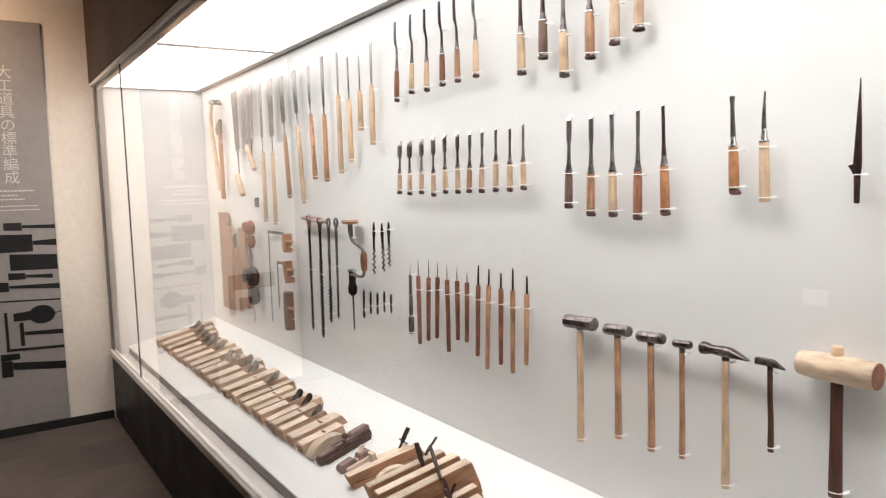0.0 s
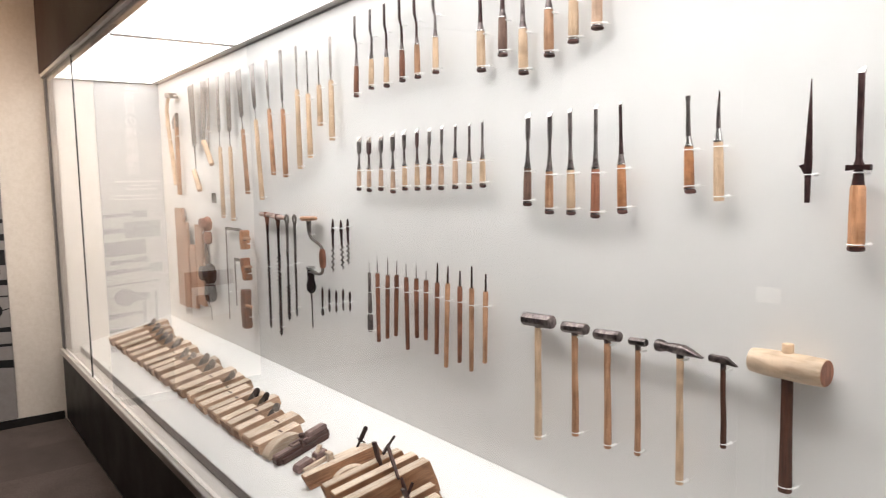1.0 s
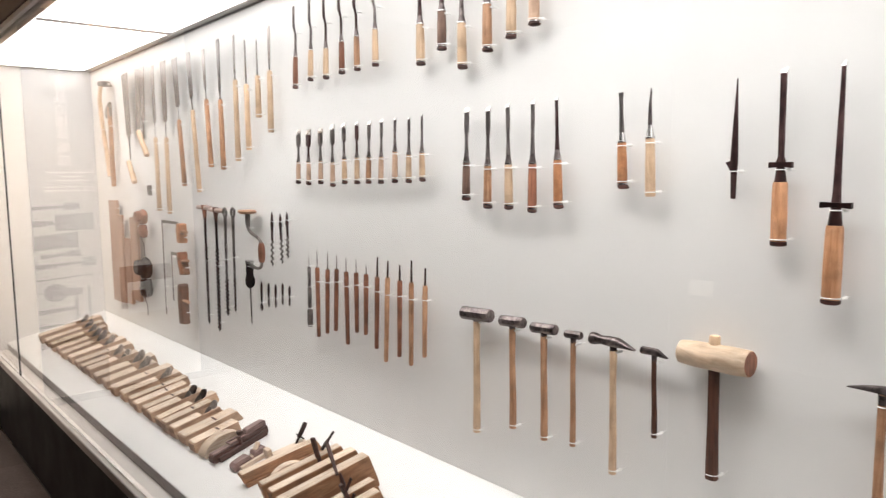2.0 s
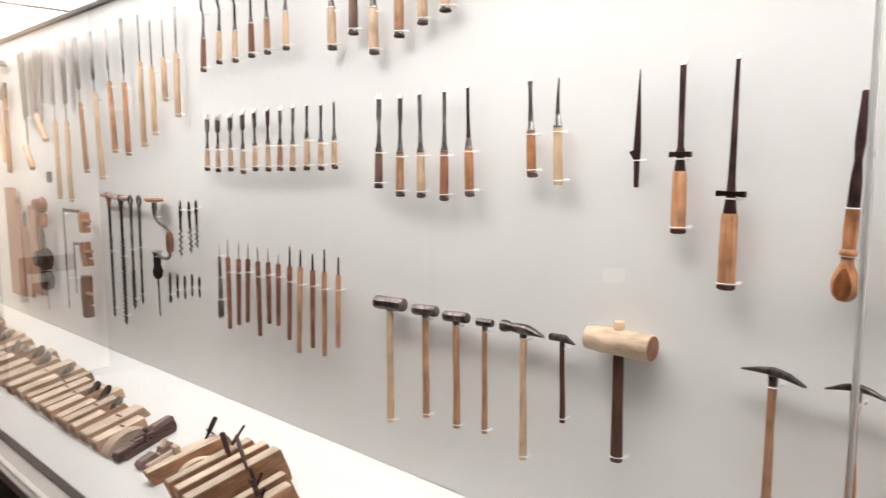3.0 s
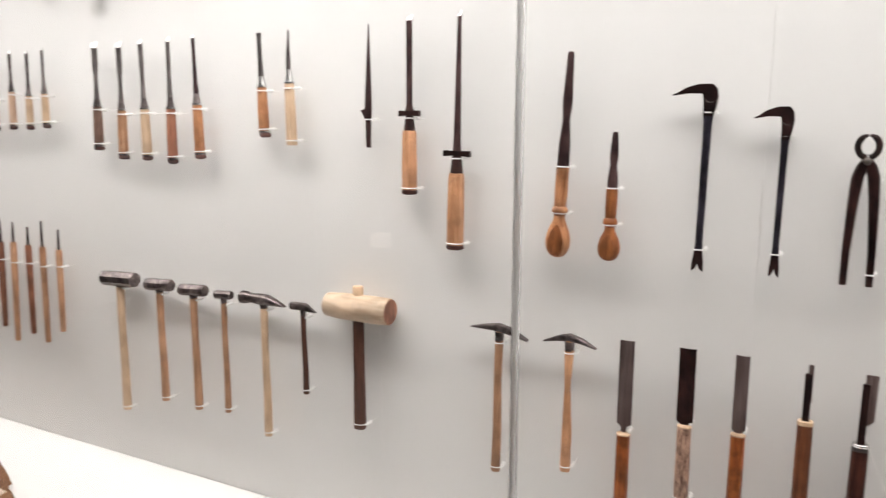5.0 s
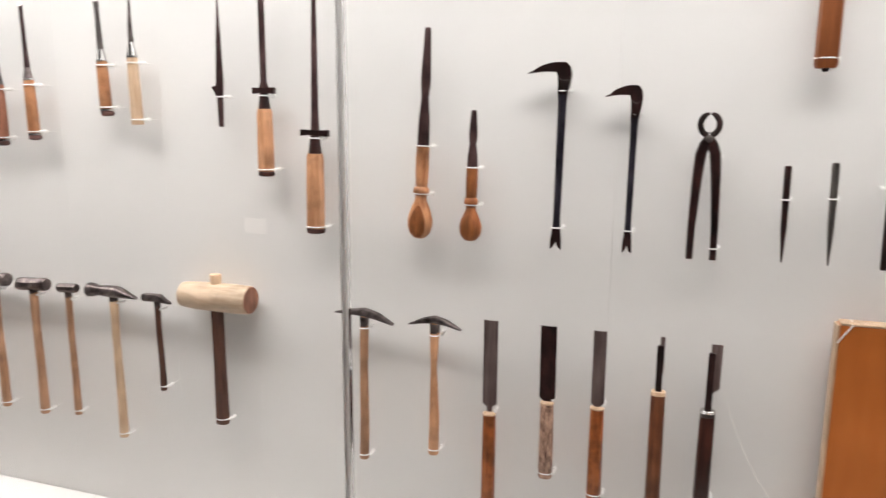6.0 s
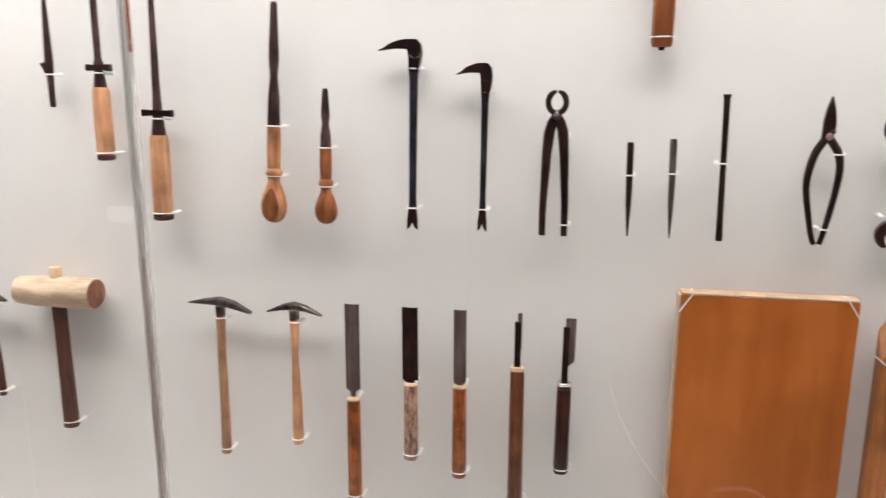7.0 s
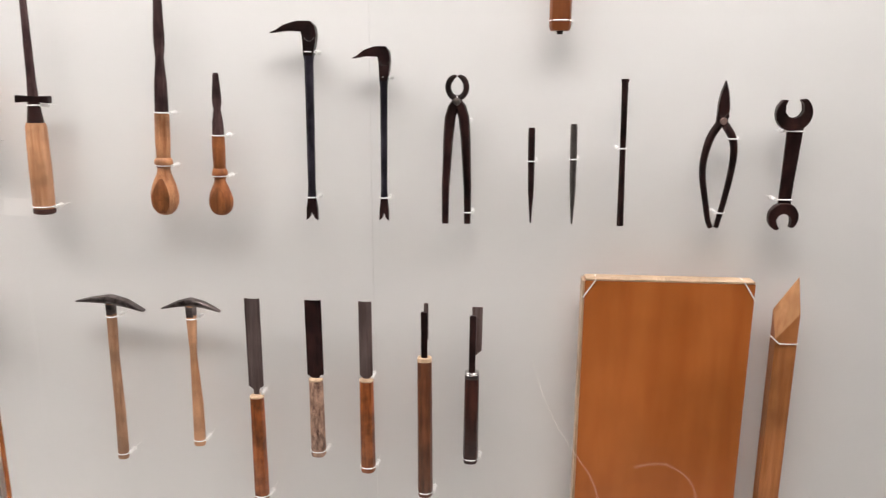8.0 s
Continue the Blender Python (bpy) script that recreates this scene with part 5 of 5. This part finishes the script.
# ---- planes on the deck ----
SLOPE = math.degrees(math.atan(0.2239))


def on_deck(name, x, y, turn, label, category, group=""):
    t = new(name)
    t.matrix_world = Matrix.Translation((x, y, deck_z(y) + 0.0006)) @ pose(0, 0, 0, SLOPE, 0, 0) @ pose(0, 0, 0, 0, 0, turn)
    return tagged(t, label, category, group)


def profile_x(outline, x0, x1, bevel=0.0012):
    """A shape given in y and z, with thickness along x."""
    return slab(outline, x0, x1, bevel, Matrix(((0, 1, 0, 0), (1, 0, 0, 0), (0, 0, 1, 0), (0, 0, 0, 1))))


def lit_top(ob):
    """Paler upper faces on older, browner wood; the colour contrast paints in top light."""
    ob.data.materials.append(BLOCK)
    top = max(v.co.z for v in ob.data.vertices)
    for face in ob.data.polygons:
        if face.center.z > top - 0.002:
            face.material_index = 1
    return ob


def bench_plane(x, y, L, w, h, turn, iron, slant=0.0, mat=None):
    t = on_deck("bench_plane", x, y, turn, "pale wooden bench plane" + (" with dark iron blade" if iron else ""), "plane", "row of wooden planes on the deck")
    s = slant
    m0 = L * 0.62
    slot = [(m0 + 0.034, h), (m0 + 0.006, 0.007), (m0 - 0.012, h)] if iron else []
    body = profile_x([(0.0, 0.004), (0.004, 0.0), (L - 0.004, 0.0), (L, 0.004), (L - 0.004 - s, h)] + slot + [(0.006, h), (0.0, h * 0.86)], -w / 2, w / 2, 0.001)
    block = lit_top(part("body", body, SHADED_SIDE, t))
    part("end_grain", box(-w * 0.48, w * 0.48, -0.0012, 0.006, 0.0045, h * 0.84, 0.0008), END, block, "darker end grain")
    cheek = 0.07 * w
    for k in (-1, 1) if iron else ():
        part("cheek", profile_x([(m0 - 0.0115, h - 0.0006), (m0 + 0.006, 0.0085), (m0 + 0.0335, h - 0.0006)], min(k * w / 2 * 0.995, k * (w / 2 - cheek)), max(k * w / 2 * 0.995, k * (w / 2 - cheek)), 0.0), SHADED_SIDE, t)
    if not iron:
        # no recess is cut: a dark inlay paints the slot's shade
        part("mouth", box(-w * 0.32, w * 0.32, L * 0.56, L * 0.56 + 0.009, h - 0.004, h + 0.0005, 0.0002), STRUCK, block, "dark inlay standing for the mouth's shade")
    if iron:
        bw = w * 0.5 - cheek - 0.0008
        tall = random.uniform(0.080, 0.096)
        out = [(-bw, 0), (bw, 0), (bw * 1.05, tall * 0.72), (bw * 0.8, tall * 0.92), (bw * 0.35, tall), (-bw * 0.35, tall), (-bw * 0.8, tall * 0.92), (-bw * 1.05, tall * 0.72)]
        part("blade", slab(out, -0.0055, 0.0055, 0.0018, pose(0, m0 + 0.008, 0.0095, -42)), mat, t, "rounded plane iron")
        out2 = [(a * 0.92, b * 0.7) for a, b in out]
        part("chip_breaker", slab(out2, -0.002, 0.002, 0.0008, pose(0, m0 - 0.0030, 0.0125, -42)), STEEL, t)
    return t


ends = (-4.941, -4.796, -4.621, -4.496, -4.371, -4.221, -4.079, -3.954, -3.833, -3.710, -3.571, -3.425, -3.296, -3.178, -3.092, -2.982, -2.909, -2.811, -2.723, -2.639, -2.556, -2.447)
lengths = (0.375, 0.36, 0.345, 0.30, 0.285, 0.285, 0.275, 0.275, 0.28, 0.275, 0.28, 0.285, 0.295, 0.27, 0.245, 0.25, 0.25, 0.24, 0.235, 0.24, 0.22, 0.20)
for k, (x, L) in enumerate(zip(ends, lengths)):
    gap = (ends[k + 1] if k + 1 < len(ends) else x + 0.095) - x
    w = min(gap * 0.62, 0.080)
    bench_plane(x + w * 0.42, 0.888 + random.uniform(-0.004, 0.004), L + random.choice((-0.022, -0.008, 0.0, 0.006, 0.024)), w * random.uniform(0.86, 1.06), random.uniform(0.042, 0.054), random.uniform(-4.0, 1.5) + (2 if k > 16 else 0), k in (0, 1, 2, 3, 4, 5, 7, 8, 9, 10, 12, 16, 17, 19), random.choice((0.0, 0.0, 0.014)), IRON if k in (16, 17) else PLANE_IRON)

# compass plane with a rounded back
t = on_deck("compass_plane", -2.335, 0.890, 8, "pale compass plane with a rounded back", "plane")
curve = [(0.0, 0.004), (0.03, 0.0), (0.13, 0.0), (0.165, 0.004)] + [(0.082 + 0.085 * math.cos(a), 0.010 + 0.047 * math.sin(a)) for a in [math.pi * i / 12 for i in range(0, 13)]]
part("body", profile_x(curve, -0.024, 0.024), BLOCK, t)
# dark moulding plane with a raised fence
t = on_deck("fenced_plane", -2.262, 0.893, 9, "dark brown fenced plane with sliding blocks", "plane")
part("body", profile_x([(0, 0.006), (0.006, 0), (0.24, 0), (0.245, 0.006), (0.245, 0.030), (0.008, 0.030), (0, 0.026)], -0.016, 0.016, 0.002), UMBER, t)
part("toe_block", profile_x([(0.004, 0.0305), (0.082, 0.0305), (0.078, 0.036), (0.008, 0.037)], -0.015, 0.014, 0.0015), PLUM, t, "lighter plum brown top")
part("heel_block", profile_x([(0.150, 0.0305), (0.240, 0.0305), (0.243, 0.050), (0.236, 0.056), (0.160, 0.056), (0.150, 0.046)], -0.0155, 0.0155, 0.002), PLUM, t, "raised plum brown block")
for x0, x1 in ((-0.016, -0.007), (0.006, 0.015)):
    part("slotted_plate", profile_x([(0.078, 0.0375), (0.152, 0.0375), (0.152, 0.043), (0.078, 0.043)], x0, x1, 0.001), PLUM, t)
part("plate_end", profile_x([(0.078, 0.0375), (0.088, 0.0375), (0.088, 0.043), (0.078, 0.043)], -0.0068, 0.0058, 0.001), PLUM, t)
part("fence", profile_x([(0.02, 0), (0.23, 0), (0.23, 0.022), (0.02, 0.020)], 0.0165, 0.030, 0.002), UMBER, t)
part("fence_block", profile_x([(0.13, 0.0225), (0.225, 0.0225), (0.225, 0.034), (0.13, 0.034)], 0.0165, 0.029, 0.002), UMBER, t)
sp("knob", loft([(0.030, 0.007, 0.007), (0.046, 0.008, 0.008), (0.056, 0.012, 0.012), (0.061, 0.011, 0.011), (0.063, 0.007, 0.007)], 14, 2, pose(-0.002, 0.135, 0)), UMBER, t)
sp("screw", loft([(0.020, 0.006, 0.006), (0.044, 0.007, 0.007), (0.050, 0.010, 0.010), (0.055, 0.007, 0.007)], 12, 2, pose(0.023, 0.115, 0)), UMBER, t)
part("iron", slab([(-0.007, 0), (0.007, 0), (0.007, 0.04), (-0.007, 0.04)], -0.002, 0.002, 0.0006, pose(-0.001, 0.12, 0.028, -40)), IRON, t)
t = on_deck("small_rabbet_plane", -2.135, 0.915, 6, "small plum brown rabbet plane with pale wedge", "plane")
part("body", profile_x([(0, 0.004), (0.006, 0), (0.134, 0), (0.14, 0.006), (0.132, 0.034), (0.09, 0.034), (0.078, 0.008), (0.064, 0.034), (0.01, 0.03), (0, 0.02)], -0.017, 0.017), PLUM, t)
part("wedge", slab([(-0.010, 0), (0.010, 0), (0.011, 0.06), (-0.011, 0.06)], -0.005, 0.003, 0.001, pose(0, 0.080, 0.009, -42)), BLOCK, t, "pale wedge")
part("step", profile_x([(0.02, 0.0), (0.12, 0.0), (0.12, 0.016), (0.02, 0.016)], 0.0175, 0.030), BLOCK, t)
t = on_deck("pale_peg_block", -2.085, 1.03, 0, "small upright pale wooden peg", "peg")
part("peg", box(-0.016, 0.016, -0.008, 0.010, 0, 0.045, 0.0015), BLOCK, t)


def grooving_plane(x, y, L, w, h, turn, wedge, iron, label, tilt=0.0):
    t = on_deck("grooving_plane", x, y, turn, label, "plane", "tall grooving planes standing side by side")
    body = profile_x([(0.012, 0.0), (L + 0.014, 0.0), (L + 0.012, h * 0.3), (L, h), (0.004, h), (0.0, h * 0.94)], -w / 2, w / 2)
    block = part("body", body, GROOVE, t)
    # pale strip: lighter wood and top light put into one colour
    part("top_strip", profile_x([(0.006, h + 0.0004), (L - 0.002, h + 0.0004), (L - 0.002, h + 0.0024), (0.006, h + 0.0024)], -w * 0.46, w * 0.46, 0.0006), BLOCK, block, "pale top face")
    part("shoulder", profile_x([(0.012, 0.0), (L, 0.0), (L, h * 0.28), (0.008, h * 0.28)], w / 2 + 0.0003, w / 2 + 0.010), GROOVE, t)
    if wedge:
        part("wedge", box(-0.010, 0.010, -0.005, 0.005, 0, wedge + 0.02, 0.0012, pose(0.0, L * 0.66, h * 0.78, 6, -12)), UMBER, t, "dark slanting wedge")
    if iron:
        part("iron", box(-0.006, 0.006, -0.0018, 0.0018, 0, iron, 0.0006, pose(0.0, L * 0.58, h * 0.7, -40)), IRON, t, "dark plane iron")
    return t


grooving_plane(-2.010, 0.890, 0.280, 0.032, 0.047, -7, 0.0, 0.0, "tall grooving plane with pale top face")
grooving_plane(-1.813, 0.876, 0.284, 0.034, 0.088, -5, 0.0, 0.0, "tall grooving plane of reddish wood")
grooving_plane(-1.728, 0.867, 0.296, 0.036, 0.100, -5, 0.0, 0.0, "tall grooving plane with a broad pale top face")
grooving_plane(-1.639, 0.852, 0.302, 0.040, 0.111, -4, 0.0, 0.0, "tallest grooving plane with pale top face")
grooving_plane(-1.565, 0.847, 0.27, 0.030, 0.070, -4, 0.0, 0.075, "low grooving plane with thin iron")
grooving_plane(-1.503, 0.827, 0.265, 0.036, 0.070, -4, 0.06, 0.06, "low grooving plane with dark wedge")


def leaning(name, foot, top, sections, label, category, mat, sq=5, spin=0.0):
    """A bar from foot to top; sections give (share of the length, half width, half depth)."""
    a, b = Vector(foot), Vector(top)
    t = thing(name, foot[0], foot[1], foot[2], 0, label, category)
    L = (b - a).length
    m = (b - a).to_track_quat("Z", "Y").to_matrix().to_4x4() @ pose(0, 0, 0, 0, 0, spin)
    sp("shaft", loft([(L * s, w, d) for s, w, d in sections], 10, sq, m), mat, t)
    return t


leaning("adjusting_stick", (-1.600, 1.006, 0.756), (-1.692, 1.028, 0.826), ((0, 0.0045, 0.004), (0.3, 0.005, 0.0045), (0.5, 0.0062, 0.005), (0.95, 0.006, 0.005), (1, 0.004, 0.004)), "dark brown adjusting stick leaning across the planes", "stick", UMBER)
leaning("short_peg", (-1.600, 1.030, 0.712), (-1.612, 1.020, 0.757), ((0, 0.006, 0.005), (0.95, 0.0075, 0.006), (1, 0.006, 0.005)), "short dark wooden peg between the planes", "peg", UMBER)
leaning("dark_wedge", (-1.778, 1.052, 0.722), (-1.785, 1.033, 0.812), ((0, 0.010, 0.004), (0.97, 0.0105, 0.005), (1, 0.009, 0.004)), "flat dark wooden wedge standing between the planes", "wedge", UMBER, 6, 40)
leaning("plane_iron_stick", (-1.775, 1.058, 0.768), (-1.768, 1.101, 0.822), ((0, 0.008, 0.003), (0.5, 0.009, 0.004), (0.54, 0.0045, 0.003), (0.97, 0.0045, 0.003), (1, 0.003, 0.002)), "dark iron blade with a thin tang", "iron", IRON)
# rounded block and a loose adjusting stick between the grooving planes
t = on_deck("rounded_sole_block", -1.905, 0.948, -8, "small pale block with a rounded back", "plane")
part("body", profile_x([(0.0, 0.0), (0.12, 0.0)] + [(0.06 + 0.06 * math.cos(a), 0.024 + 0.038 * math.sin(a)) for a in [math.pi * i / 10 for i in range(11)]], -0.012, 0.012), BLOCK, t)
t = on_deck("low_rabbet_plane", -2.026, 1.018, -11, "low pale rabbet plane behind a taller one", "plane")
part("body", profile_x([(0.0, 0.003), (0.003, 0.0), (0.127, 0.0), (0.13, 0.003), (0.126, 0.050), (0.004, 0.048)], -0.0145, 0.0145), BLOCK, t)
t = leaning("adjusting_screw", (-2.014, 1.078, 0.680), (-2.008, 1.134, 0.782), ((0, 0.0045, 0.0045), (0.5, 0.0045, 0.0045), (0.52, 0.008, 0.008), (0.95, 0.0085, 0.0085), (1, 0.006, 0.006)), "dark iron screw with a crossbar leaning on a plane", "screw", IRON, 2)
sp("crossbar", tube([(-0.016, 0.030, 0.060), (0.020, 0.040, 0.050)], 0.0028, 7), IRON, t)
t = on_deck("small_block_plane", -1.278, 1.013, 0, "small pale wooden block plane", "plane")
part("body", profile_x([(0.0, 0.004), (0.005, 0.0), (0.135, 0.0), (0.14, 0.005), (0.137, 0.045), (0.12, 0.05), (0.012, 0.05), (0.0, 0.04)], -0.022, 0.022), BLOCK, t)

# ---- carpet tiles ----
tile = None
for i in range(17):
    for j in range(9):
        x, y = WEST + 0.012 + 0.25 + 0.5 * i, 0.64 - 0.25 - 0.5 * j
        if tile is None:
            tile = part("carpet_tile", box(-0.2498, 0.2498, -0.2498, 0.2498, -0.0058, 0.0, 0.0003), CARPET, floor)
            ob = tile
        else:
            ob = new("carpet_tile", tile.data)
            ob.parent = floor
        ob.location = (x, y, FLOOR)

# ---- added glowing stand behind the visitor, for a pale patch in the glass ----
t = thing("added_glow_stand", -1.465, -1.50, FLOOR, 0, "added slim dark stand with a small glowing panel", "caption stand")
sp("base_plate", loft([(0, 0.14, 0.14), (0.008, 0.14, 0.14), (0.012, 0.13, 0.13)], 24), PLINTH, t)
sp("pole", loft([(0.012, 0.012, 0.012), (1.005, 0.012, 0.012)], 12), PLINTH, t, "slim dark pole")
part("frame", box(-0.066, 0.066, -0.008, 0.008, 0.02, 0.115, 0.002, pose(0, 0.004, 0.98, 12)), PLINTH, t, "dark panel frame")
part("patch_panel", box(-0.056, 0.056, 0.0085, 0.011, 0.034, 0.102, 0.0006, pose(0, 0.004, 0.98, 12)), PATCH_GLOW, t, "glowing panel added for a pale patch in the glass")

# ---- guessed glowing curves added on the carpet, for pale arcs in the glass ----
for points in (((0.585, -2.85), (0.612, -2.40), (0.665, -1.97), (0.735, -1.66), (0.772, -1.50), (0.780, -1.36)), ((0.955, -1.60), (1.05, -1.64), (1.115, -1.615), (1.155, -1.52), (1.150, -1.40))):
    strip = part("guessed_glow_line", tube(*flowing([(x, y, FLOOR + 0.002) for x, y in points], [0.0042] * len(points), 6), 6), GLOW, None)
    tagged(strip, "thin glowing curve added on the carpet for a pale arc in the glass", "light line", "curved light lines in the floor")
